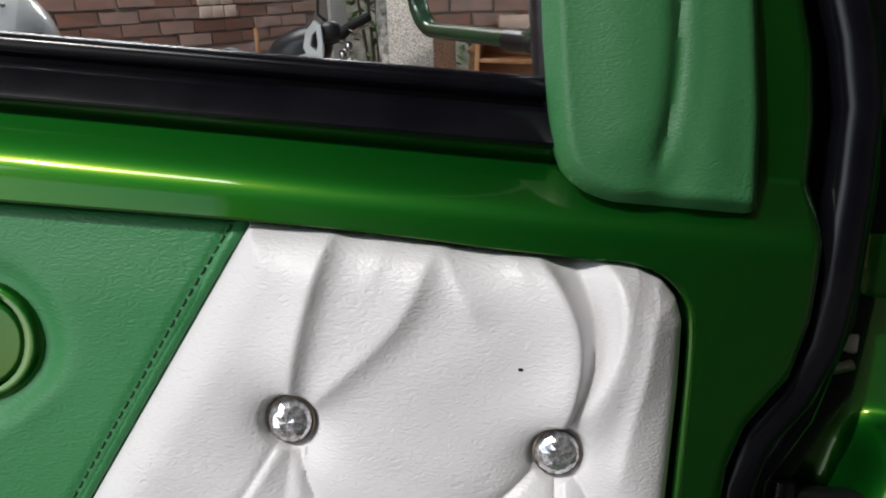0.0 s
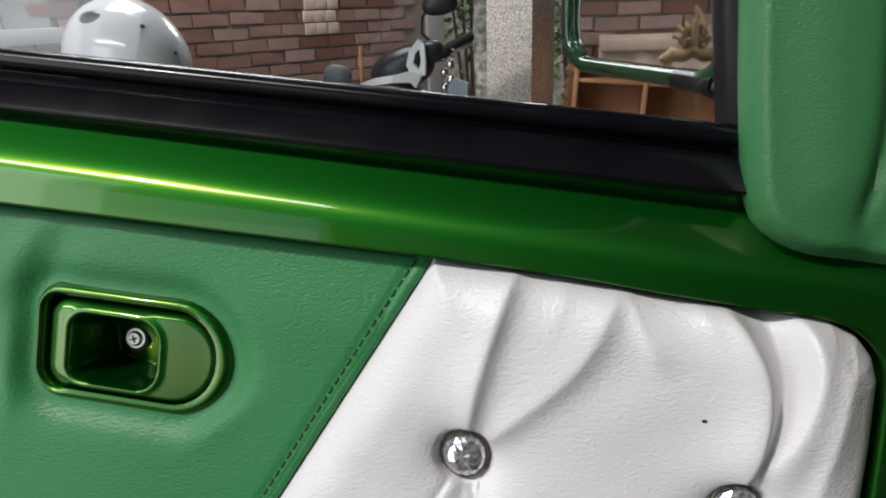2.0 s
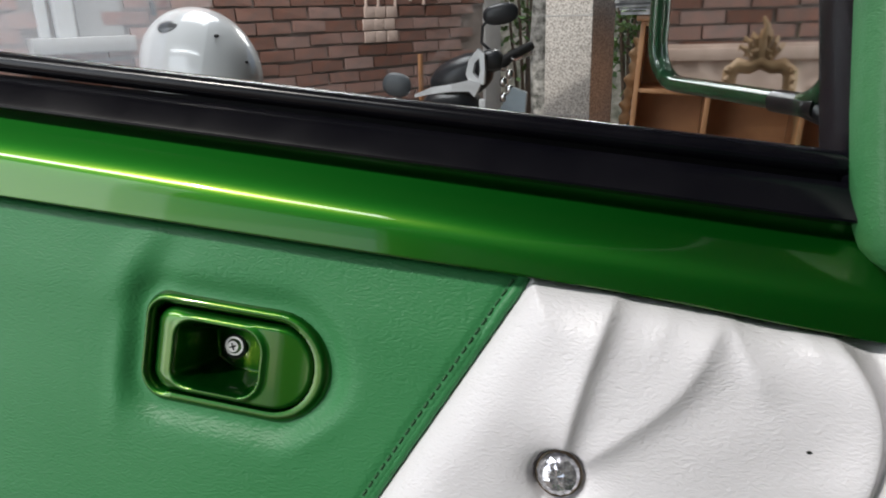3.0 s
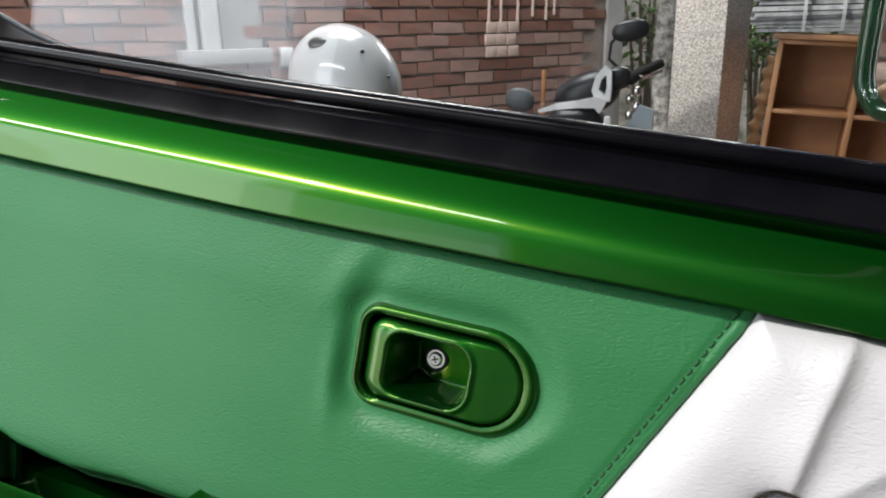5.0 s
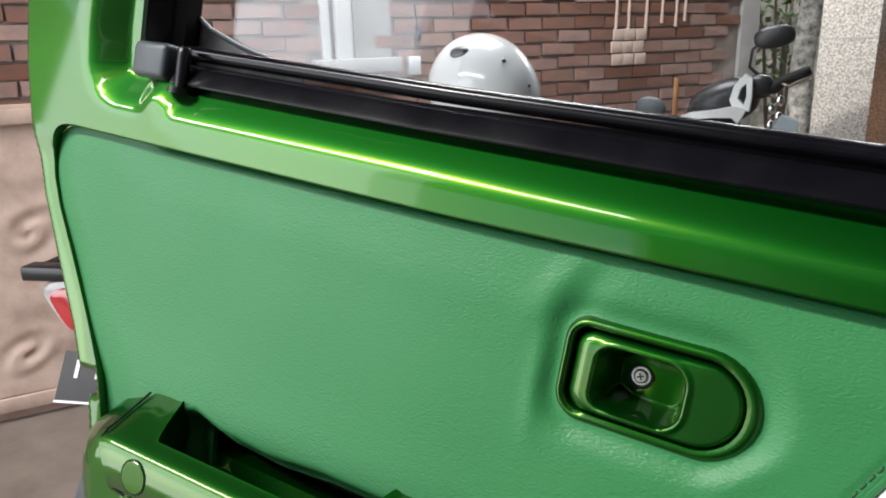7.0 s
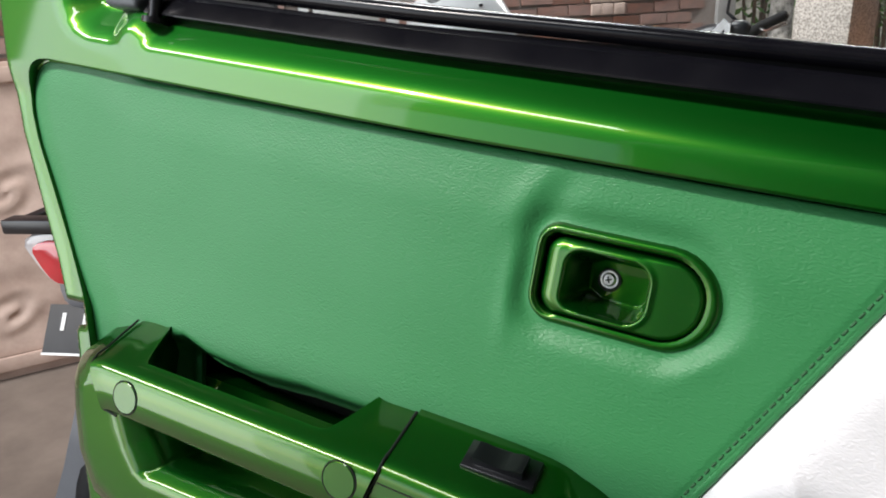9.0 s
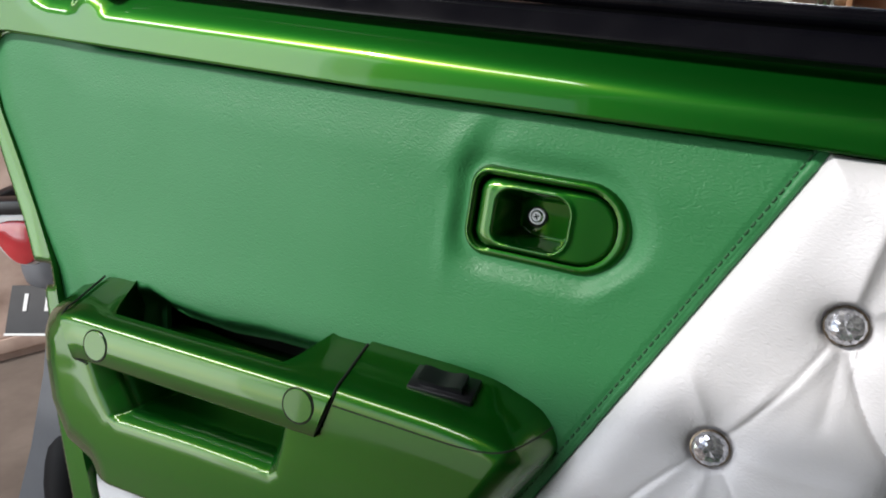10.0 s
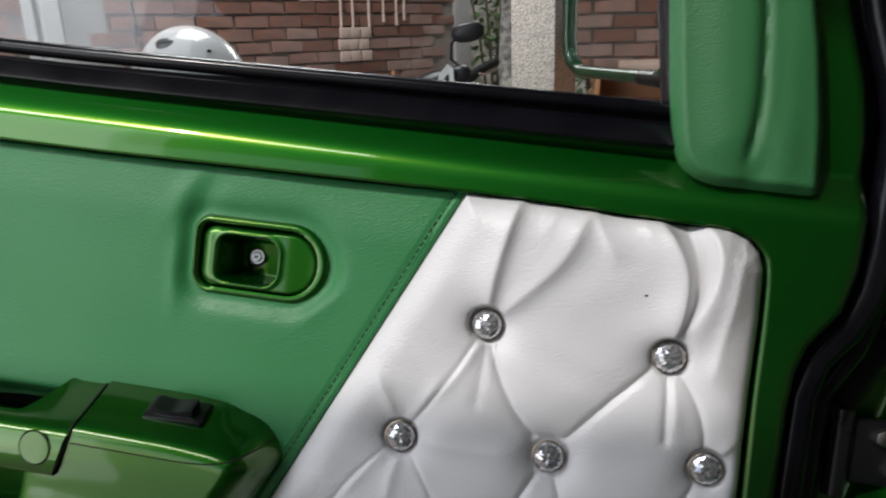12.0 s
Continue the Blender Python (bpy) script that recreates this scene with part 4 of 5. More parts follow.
tube(bm, [(0.165, 0.0, 0.0), (0.182, 0.006, -0.006), (0.186, 0.03, -0.03)], 0.008, 10)
part("mirror_arm", bm, PLASTIC, mir, "black clamp and arm")

# rubber seal on the front edge
bm = bmesh.new()
tube(bm, [(0.250, 0.014, 0.30), (0.287, 0.014, 0.16), (0.301, 0.014, 0.12), (0.3085, 0.014, 0.085), (0.3090, 0.014, 0.045), (0.3070, 0.014, -0.010), (0.303, 0.014, -0.042), (0.292, 0.014, -0.070), (0.274, 0.014, -0.094), (0.2665, 0.014, -0.122), (0.2655, 0.014, -0.20), (0.264, 0.014, -0.36), (0.25, 0.014, -0.72)], 0.0118, 14)
tube(bm, [(0.252, 0.030, 0.34), (0.300, 0.030, 0.165), (0.318, 0.030, 0.115), (0.324, 0.030, 0.05), (0.321, 0.030, -0.03), (0.306, 0.030, -0.085), (0.284, 0.030, -0.125), (0.278, 0.030, -0.36)], 0.0085, 12)
part("edge_seal", bm, SEAL, door, "black rubber edge seal")

# ---- the cab that the door belongs to ----
cab = thing("truck_cab", Matrix.Identity(4), "green painted truck cab with an open doorway and black rubber seals", "truck cab")
CABM = Matrix.Translation((0.36, 0.10, 0)) @ Euler((0, 0, math.atan2(-0.888, -0.46))).to_matrix().to_4x4()
# along the cab's axes x runs back along the doorway and y into the cab
# unseen panels added to screen the door's right part from the lamps
for nm, b, bev in (("roof", (-0.35, 2.0, -0.02, 1.75, 2.02, 2.08), 0.025), ("floor_pan", (-0.35, 2.0, 0.03, 1.75, 0.55, 0.66), 0.01), ("rear_wall", (1.94, 2.0, 0.0, 1.75, 0.66, 2.03), 0.02),
                   ("far_side", (-0.35, 2.0, 1.69, 1.75, 0.66, 2.03), 0.02), ("rear_pillar", (1.84, 1.95, 0.0, 0.10, 0.60, 2.03), 0.02)):
    bm = bmesh.new()
    box(bm, *b, bev)
    bm.transform(CABM)
    part(nm, bm, PAINT if nm in ("floor_pan", "rear_pillar") else CABBOUNCE, cab)
for wx, wy in ((-0.1, 0.15), (-0.1, 1.55), (1.7, 0.15), (1.7, 1.55)):
    bm = bmesh.new()
    tube(bm, [(wx, wy - 0.10, 0.36), (wx, wy - 0.11, 0.36), (wx, wy + 0.11, 0.36), (wx, wy + 0.10, 0.36)], [0.30, 0.36, 0.36, 0.30], 32)
    bm.transform(CABM)
    part("tyre", bm, RUBBER, cab)


def jamb_height(X, Z):
    y = 0.10 - 0.45 * np.clip(X - 0.372, 0, 0.14)
    d = signed([(0.33, -0.30), (0.60, -0.34), (0.60, -0.102), (0.382, -0.106), (0.374, -0.118), (0.366, -0.150)], X, Z)
    return y - 0.035 * step01(d, -0.01, 0.015)


skin("jamb", [(0.372, 0.6), (0.380, 0.1), (0.3755, 0.035), (0.3690, 0.010), (0.3680, -0.0727), (0.3360, -0.136), (0.322, -0.150), (0.31, -0.25), (0.31, -0.66), (0.60, -0.66), (0.60, 0.6)], jamb_height, 0.005, 0.16, PAINT, cab, "green painted door pillar").matrix_basis = DOOR
bm = bmesh.new()
tube(bm, [(0.338, 0.085, 0.5), (0.356, 0.085, 0.12), (0.357, 0.085, 0.05), (0.350, 0.085, -0.03), (0.345, 0.085, -0.078), (0.314, 0.085, -0.136), (0.299, 0.085, -0.165), (0.292, 0.085, -0.25), (0.288, 0.085, -0.7)], 0.019, 12)
part("pillar_seal", bm, RUBBER, cab).matrix_basis = DOOR
bm = bmesh.new()
box(bm, 0.27, 0.400, 0.070, 0.085, -0.200, -0.146, 0.004)
tube(bm, [(0.318, 0.066, -0.210), (0.318, 0.066, -0.138)], 0.009, 12)
part("hinge", bm, PLASTIC, cab, "dark hinge leaf").matrix_basis = DOOR
# black sheet added where the gap between door and pillar lies in the dark
bm = bmesh.new()
box(bm, 0.262, 0.385, 0.112, 0.130, -0.66, 0.60, 0.004)
part("door_gap_shade", bm, RUBBER, cab, "black sheet standing in for the dark gap between door and pillar").matrix_basis = DOOR
for bx, bz in ((0.352, -0.158), (0.378, -0.160), (0.364, -0.186)):
    bm = bmesh.new()
    tube(bm, [(bx, 0.071, bz), (bx, 0.063, bz), (bx, 0.062, bz)], [0.0075, 0.0072, 0.005], 6)
    part("hinge_bolt", bm, STEEL, cab, "hexagonal steel bolt head").matrix_basis = DOOR
bm = bmesh.new()
box(bm, 0.3500, 0.3715, 0.060, 0.090, -0.020, 0.020, 0.004)
part("check_bracket", bm, PAINT, cab, "green painted bracket on the pillar").matrix_basis = DOOR
bm = bmesh.new()
box(bm, 0.3430, 0.3560, 0.066, 0.080, -0.056, -0.043, 0.002)
tube(bm, [(0.3400, 0.064, -0.066), (0.3520, 0.064, -0.062)], 0.0035, 8)
part("striker", bm, STEEL, cab, "small bright steel striker").matrix_basis = DOOR

# ---- the carport ----
bm = bmesh.new()
bmesh.ops.create_grid(bm, x_segments=60, y_segments=60, size=60)
for v in bm.verts:
    v.co.z = 0.02 * noise.noise(v.co * 0.3) if max(abs(v.co.x), abs(v.co.y)) > 7 else 0.0
tagged(to_object("ground", bm, CONCRETE), "stained concrete carport floor and yard", "floor", kind="structure")
# unseen slabs added to keep sky light out except through the lamp gaps
bm = bmesh.new()
box(bm, -7.0, 3.6, -1.36, 1.5, 3.55, 3.70)
box(bm, -7.0, 3.6, 2.9, 4.9, 3.55, 3.70)
box(bm, -7.0, -2.3, 1.5, 2.9, 3.55, 3.70)
box(bm, -0.5, 3.6, 1.5, 2.9, 3.55, 3.70)
box(bm, -0.56, 3.6, -3.5, -1.36, 3.55, 3.70)
box(bm, -7.0, -3.62, -2.62, -1.36, 3.55, 3.70)
box(bm, -3.62, -2.1, -2.62, -1.74, 3.55, 3.70)
box(bm, -2.1, -0.56, -3.5, -1.74, 3.55, 3.70)
tagged(to_object("ceiling", bm, ROOF), "unseen ceiling slabs added to block sky light, with gaps for the lamps", "ceiling", kind="structure")

# unseen walls added to darken the surroundings that glass and paint reflect
for nm, b in (("wall_yard", (-0.68, 3.6, -3.5, -3.38, 0, 3.55)), ("wall_lintel", (-2.6, -0.68, -3.5, -3.38, 2.72, 3.55)), ("wall_side", (3.48, 3.6, -3.38, 4.9, 0, 3.55))):
    bm = bmesh.new()
    box(bm, *b)
    tagged(to_object(nm, bm, DARKWALL), "unseen dark wall added to close the carport against light", "wall", kind="structure")

WALL_M = Matrix.Translation((-2.99, 1.18, 0)) @ Euler((0, 0, math.atan2(0.846, 0.532))).to_matrix().to_4x4()
# the wall runs along its own x; its face looks to -y
wall = new("wall_brick")
wall.matrix_world = WALL_M
tagged(wall, "weathered red brick wall with pale mortar joints", "wall", kind="structure")
bm = bmesh.new()
box(bm, -3.2, 4.0, 0.004, 0.16, 0, 3.55)
part("mortar", bm, MORTAR, wall)

COURSE, LENGTH, JOINT = 0.070, 0.215, 0.014


def brick_mesh(w):
    bm = bmesh.new()
    box(bm, -w / 2, w / 2, -0.012, 0.05, -(COURSE - JOINT) / 2, (COURSE - JOINT) / 2)
    rear = [f for f in bm.faces if f.normal.y > 0.9]
    bmesh.ops.delete(bm, geom=rear, context='FACES')
    for v in bm.verts:
        if v.co.y < 0:
            v.co += Vector((random.uniform(-.003, .003), random.uniform(-.003, .003), random.uniform(-.003, .003)))
    me = bpy.data.meshes.new("brick")
    bm.to_mesh(me)
    bm.free()
    me.materials.append(BRICK)
    return me


bricks = [brick_mesh(LENGTH - JOINT) for _ in range(6)]
rest_v, rest_f = [], []
placed = 0
for row in range(50):
    z = 0.035 + row * COURSE
    x = -3.2 + (LENGTH / 2 if row % 2 else 0.0)
    while x < 4.0 - LENGTH * 0.4:
        cx, cz = x + LENGTH / 2 + random.uniform(-.006, .006), z + random.uniform(-.004, .004)
        cut = 1.26 < cx < 1.62 and cz > 1.30
        if not cut and cx + LENGTH / 2 < 4.0:
            if 1.6 < cx and 1.12 < cz < 1.98 and placed < 295:
                ob = new("brick", random.choice(bricks))
                ob.parent = wall
                ob.location = (cx, random.uniform(-.004, .003), cz)
                ob.rotation_euler = (0, random.uniform(-.012, .012), 0)
                placed += 1
            else:
                w, h, d = (LENGTH - JOINT) / 2, (COURSE - JOINT) / 2, -0.012 + random.uniform(-.004, .003)
                o = len(rest_v)
                j = [random.uniform(-.003, .003) for _ in range(8)]
                rest_v += [(cx - w + j[0], d, cz - h + j[1]), (cx + w + j[2], d, cz - h + j[3]), (cx + w + j[4], d, cz + h + j[5]), (cx - w + j[6], d, cz + h + j[7]),
                           (cx - w, 0.03, cz - h), (cx + w, 0.03, cz - h), (cx + w, 0.03, cz + h), (cx - w, 0.03, cz + h)]
                rest_f += [[o + q for q in f] for f in ((0, 1, 2, 3), (0, 4, 5, 1), (1, 5, 6, 2), (2, 6, 7, 3), (3, 7, 4, 0))]
        x += LENGTH
me = bpy.data.meshes.new("brick_courses")
me.from_pydata(rest_v, [], rest_f)
me.materials.append(BRICK)
ob = new("brick_courses", me)
ob.parent = wall
tagged(ob, kind="stuff")

# pale blocks with runs, modelled on the wall in place of a bright reflection
bm = bmesh.new()
for row in range(3):
    for k in range(3):
        x0 = 2.98 + k * 0.082 + random.uniform(-.006, .006) - 0.012 * (row == 1)
        box(bm, x0, x0 + 0.078, -0.022, -0.010, 1.265 + row * 0.068, 1.265 + row * 0.068 + 0.062, 0.003)
for xr, z0 in ((3.0, 1.46), (3.09, 1.46), (3.22, 1.46), (3.34, 1.49), (3.45, 1.47), (3.52, 1.50)):
    tube(bm, [(xr, -0.014, z0), (xr + 0.004, -0.016, z0 + 0.2), (xr + 0.002, -0.014, z0 + 0.5), (xr + 0.012, -0.014, 2.2)], [0.010, 0.008, 0.007, 0.005], 6)
part("reflection_patch", bm, mat("pale_reflection", (0.62, 0.47, 0.40), 0.9, scale=25, second=(0.5, 0.36, 0.30), bump=0.6, bump_scale=90), wall, "pale patch with vertical runs standing in for a bright reflection")

# white painted window frame in the brick wall
win = new("window_1")
win.matrix_world = WALL_M
tagged(win, "white painted window frame with plastered sill in the brick wall", "window", kind="structure")
for nm, b, m in (("window_frame", (1.27, 1.31, -0.03, 0.0, 1.36, 2.5), WHITEPAINT), ("window_frame", (1.335, 1.41, -0.05, 0.0, 1.36, 2.5), WHITEPAINT),
                 ("jamb", (1.43, 1.62, -0.012, 0.0, 1.36, 2.5), PLASTER), ("window_sill", (1.22, 1.64, -0.085, 0.0, 1.295, 1.36), PLASTER)):
    bm = bmesh.new()
    box(bm, *b, 0.004)
    part(nm, bm, m, win)
bm = bmesh.new()
box(bm, 1.70, 1.765, -0.035, -0.008, 1.27, 1.36, 0.006)
sock = to_object("wall_socket", bm, WHITEGLOSS)
sock.matrix_world = WALL_M
tagged(sock, "small white wall socket box on brick", "socket")
bm = bmesh.new()
tube(bm, [(1.755, -0.014, 2.4), (1.758, -0.016, 1.9), (1.752, -0.016, 1.62), (1.76, -0.016, 1.5)], 0.004, 6)
tube(bm, [(1.76, -0.016, 1.50), (1.765, -0.018, 1.44)], [0.012, 0.015], 8)
cord = to_object("hanging_cord", bm, PLASTIC)
cord.matrix_world = WALL_M
tagged(cord, "thin dark cord hanging on the brick wall", "cord")

bm = bmesh.new()
box(bm, -9.0, -3.36, 0.0, 0.12, 0, 3.4)
ob = tagged(to_object("wall_boundary", bm, BRICK), "plain red brick boundary wall of the yard", "wall", kind="structure")
ob.matrix_world = WALL_M

# plastered end of the wall
bm = bmesh.new()
box(bm, 4.0, 4.16, -0.02, 0.16, 0, 3.55, 0.006)
ob = to_object("wall_end", bm, PLASTER)
ob.matrix_world = WALL_M
tagged(ob, "grey plastered end of the brick wall", "wall", kind="structure")

# porch column
col = new("column")
col.matrix_world = Matrix.Translation((-0.155, 3.34, 0)) @ Euler((0, 0, radians(-24))).to_matrix().to_4x4()
tagged(col, "square porch column with pebbled grey render", "column", kind="structure")
bm = bmesh.new()
box(bm, -0.125, 0.125, -0.125, 0.125, 0, 3.55, 0.006)
part("shaft", bm, TERRAZZO, col)
for z in (0.46, 0.92, 1.385, 1.85, 2.31):
    bm = bmesh.new()
    box(bm, -0.1262, 0.1262, -0.1262, 0.1262, z, z + 0.006)
    part("joint", bm, PLASTER, col)

# ---- garden behind ----
# backdrop wall whose mottled colour imitates sunlit foliage
garden_wall = bmesh.new()
box(garden_wall, -4.0, 6.0, 9.0, 9.2, 0, 3.2)
tagged(to_object("wall_garden", garden_wall, DAPPLEWALL), "boundary wall behind the garden, mottled to imitate sunlit foliage", "wall", kind="structure")


def shrub(name, at, height, spread, count, seed):
    rnd = random.Random(seed)
    root = thing(name, Matrix.Translation(at), "leafy garden shrub with light green leaves", "shrub", "garden shrubs")
    bm = bmesh.new()
    tips = []
    for k in range(7):
        a = rnd.uniform(0, 6.28)
        top = Vector((math.cos(a) * spread * rnd.uniform(.3, .9), math.sin(a) * spread * rnd.uniform(.3, .9), height * rnd.uniform(.7, 1)))
        mid = top * 0.5 + Vector((0, 0, height * 0.12))
        tube(bm, [(0, 0, 0), mid, top], [0.02, 0.012, 0.004], 6)
        tips += [mid, top, (mid + top) / 2]
    part("stems", bm, BARK, root)
    bm = bmesh.new()
    for k in range(count):
        c = rnd.choice(tips) + Vector((rnd.gauss(0, .16), rnd.gauss(0, .16), rnd.gauss(0, .16)))
        u = Vector((rnd.gauss(0, 1), rnd.gauss(0, 1), rnd.gauss(0, .6))).normalized()
        w = u.cross(Vector((rnd.gauss(0, 1), rnd.gauss(0, 1), 1))).normalized()
        L, H = rnd.uniform(.05, .1), rnd.uniform(.015, .03)
        v = [bm.verts.new(c + u * a + w * b + Vector((0, 0, -abs(a) * 0.2))) for a, b in ((0, 0), (L * .5, H), (L, 0), (L * .5, -H))]
        bm.faces.new(v)
    tagged(part("foliage", bm, LEAF, root), kind="stuff")
    return root


shrub("garden_shrub", (-0.75, 6.1, 0), 2.3, 0.5, 420, 3)
shrub("garden_shrub", (0.15, 5.4, 0), 2.2, 0.45, 900, 5)
shrub("garden_shrub", (1.4, 6.2, 0), 2.2, 0.6, 700, 8)

tree = thing("tree", Matrix.Translation((-0.47, 4.55, 0)), "slender garden tree with mottled grey bark and sparse leaves", "tree")
bm = bmesh.new()
tube(bm, [(0, 0, 0), (0.015, 0, 0.6), (-0.01, 0.01, 1.2), (0.02, 0, 1.8), (0.03, 0.02, 2.6), (0.0, 0.05, 3.3)], [0.085, 0.072, 0.066, 0.060, 0.048, 0.03], 14)
part("trunk", bm, MOTTLED, tree)
for bend in ([(0.02, 0, 1.9), (-0.18, 0.05, 2.3), (-0.42, 0.0, 2.6)], [(0.02, 0, 2.1), (0.25, 0.1, 2.6), (0.45, 0.15, 3.0)]):
    bm = bmesh.new()
    tube(bm, bend, [0.028, 0.018, 0.006], 8)
    part("limb", bm, MOTTLED, tree)
rnd = random.Random(17)
bm = bmesh.new()
for k in range(260):
    c = Vector((rnd.gauss(-0.05, .28), rnd.gauss(0.05, .22), rnd.uniform(1.95, 3.2)))
    u = Vector((rnd.gauss(0, 1), rnd.gauss(0, 1), rnd.gauss(-.3, .6))).normalized()
    w = u.cross(Vector((rnd.gauss(0, 1), rnd.gauss(0, 1), 1))).normalized()
    L, H = rnd.uniform(.06, .11), rnd.uniform(.018, .03)
    bm.faces.new([bm.verts.new(c + u * a + w * b + Vector((0, 0, -abs(a) * 0.25))) for a, b in ((0, 0), (L * .5, H), (L, 0), (L * .5, -H))])
tagged(part("crown", bm, LEAF, tree), kind="stuff")

# ---- scooter by the column ----
SC = Matrix.Translation((-0.50, 2.50, 0))
scooter = thing("scooter", SC, "black and white scooter parked beside the porch column", "scooter")


def blob(name, centre, size, material, parent, label="", sharp=2.2, turn=(0, 0, 0)):
    """A moulded shell: a superellipsoid."""
    bm = bmesh.new()
    bmesh.ops.create_uvsphere(bm, u_segments=28, v_segments=18, radius=1)
    e = 2 / sharp
    for v in bm.verts:
        c = v.co
        v.co = Vector([math.copysign(abs(q) ** e, q) * s for q, s in zip(c, size)])
    bm.transform(Matrix.Translation(centre) @ Euler([radians(a) for a in turn]).to_matrix().to_4x4())
    return part(name, bm, material, parent, label)


def wheel(parent, centre, r, w, axis_turn):
    m = Matrix.Translation(centre) @ Euler((0, 0, radians(axis_turn))).to_matrix().to_4x4()
    bm = bmesh.new()
    tube(bm, [(r * math.cos(a), 0, r * math.sin(a)) for a in np.linspace(0, 2 * math.pi, 36, endpoint=False)], w, 12, closed=True)
    bm.transform(m)
    wh = part("wheel", bm, RUBBER, parent)
    bm = bmesh.new()
    tube(bm, [((r - w) * math.cos(a), 0, (r - w) * math.sin(a)) for a in np.linspace(0, 2 * math.pi, 36, endpoint=False)], 0.018, 8, closed=True)
    for k in range(5):
        a = 2 * math.pi * k / 5
        tube(bm, [(0, 0, 0), ((r - w) * math.cos(a), 0, (r - w) * math.sin(a))], 0.012, 6)
    bm.transform(m)
    part("rim", bm, STEEL, wh)


def strip_part(name, pts, width, y, material, parent, label=""):
    """A raised decorative strip: a flat ribbon with thickness along points (x, y, z)."""
    bm = bmesh.new()
    P = [Vector(p) for p in pts]
    W = width if isinstance(width, list) else [width] * len(P)
    rings = []
    for i, p in enumerate(P):
        d = (P[min(i + 1, len(P) - 1)] - P[max(i - 1, 0)]).normalized()
        n = Vector((-d.z, 0, d.x))
        rings.append([bm.verts.new(p + n * W[i] + Vector((0, q, 0))) for q in (-y, y)] + [bm.verts.new(p - n * W[i] + Vector((0, q, 0))) for q in (y, -y)])
    for a, b in zip(rings, rings[1:]):
        for k in range(4):
            bm.faces.new((a[k], a[(k + 1) % 4], b[(k + 1) % 4], b[k]))
    bm.faces.new(rings[0][::-1])
    bm.faces.new(rings[-1])
    return part(name, bm, material, parent, label, smooth=False)


blob("handlebar_cowl", (-0.075, 0.02, 1.165), (0.135, 0.075, 0.085), BLACKGLOSS, scooter, "black handlebar cowl", 2.3, (0, -22, 0))
blob("front_shield", (-0.11, 0.03, 0.93), (0.15, 0.12, 0.20), BLACKGLOSS, scooter, "dark glossy front shield", 2.6, (0, -8, 0))
strip_part("side_stripe", [(-0.245, -0.07, 1.105), (-0.17, -0.088, 1.127), (-0.09, -0.092, 1.137), (-0.02, -0.088, 1.145), (0.012, -0.086, 1.128)], [0.006, 0.013, 0.014, 0.022, 0.030], 0.02, WHITEGLOSS, scooter, "white side stripe")
strip_part("upper_stripe", [(0.005, -0.085, 1.15), (-0.022, -0.082, 1.19), (-0.012, -0.078, 1.235), (0.022, -0.072, 1.272)], [0.022, 0.014, 0.013, 0.015], 0.018, WHITEGLOSS, scooter, "white upper stripe")
strip_part("upper_stripe", [(0.022, -0.085, 1.15), (0.030, -0.08, 1.20), (0.026, -0.074, 1.265)], [0.012, 0.009, 0.010], 0.018, WHITEGLOSS, scooter)
bm = bmesh.new()
tube(bm, [(0.03, 0.0, 1.205), (0.10, -0.02, 1.225), (0.13, -0.02, 1.25), (0.205, -0.02, 1.285), (0.215, -0.02, 1.290)], [0.026, 0.024, 0.019, 0.018, 0.012], 14)
part("grip", bm, RUBBER, scooter, "black rubber hand grip")
blob("switch_housing", (0.055, -0.02, 1.235), (0.045, 0.04, 0.04), BLACKGLOSS, scooter, "", 2.6)
bm = bmesh.new()
tube(bm, [(0.055, 0, 1.26), (0.01, 0, 1.30), (0.015, 0, 1.36), (0.05, 0, 1.40)], [0.007, 0.006, 0.006, 0.006], 8)
part("mirror_stalk", bm, BLACKGLOSS, scooter)
blob("mirror_head", (0.085, 0, 1.405), (0.070, 0.022, 0.040), BLACKGLOSS, scooter, "oval black rear-view mirror", 2.4, (0, -8, 0))
bm = bmesh.new()
tube(bm, [(0.12, -0.02, 1.245), (0.155, -0.07, 1.235), (0.22, -0.07, 1.262)], 0.006, 8)
part("brake_lever", bm, CHROME, scooter, "bright metal brake lever")
blob("sticker", (0.033, -0.124, 1.075), (0.013, 0.004, 0.022), WHITEGLOSS, scooter, "small white sticker", 4)
for k in range(5):
    blob("chrome_fitting", (0.10 + 0.025 * (k % 2), -0.02, 1.09 + 0.03 * k), (0.016, 0.014, 0.020), CHROME, scooter, "bright chrome fitting", 2.3)
strip_part("leg_shield", [(0.09, 0.02, 0.90), (0.13, 0.0, 1.02), (0.165, -0.02, 1.12)], [0.06, 0.055, 0.03], 0.02, mat("pale_blue_plastic", (0.45, 0.55, 0.62), 0.3, scale=12), scooter, "pale blue plastic leg shield")
blob("seat", (-0.30, 0.62, 0.80), (0.13, 0.36, 0.07), RUBBER, scooter, "black seat", 2.8, (4, 0, 14))
blob("tail_body", (-0.30, 0.64, 0.64), (0.12, 0.40, 0.14), BLACKGLOSS, scooter, "", 2.6, (6, 0, 14))
blob("floor_board", (-0.18, 0.22, 0.40), (0.14, 0.34, 0.05), BLACKGLOSS, scooter, "", 3, (0, 0, 10))
bm = bmesh.new()
tube(bm, [(-0.06, 0.02, 1.12), (-0.08, -0.05, 0.65), (-0.08, -0.14, 0.27)], [0.03, 0.028, 0.024], 10)
part("steering_column", bm, STEEL, scooter)
wheel(scooter, (-0.08, -0.16, 0.285), 0.225, 0.06, 86)
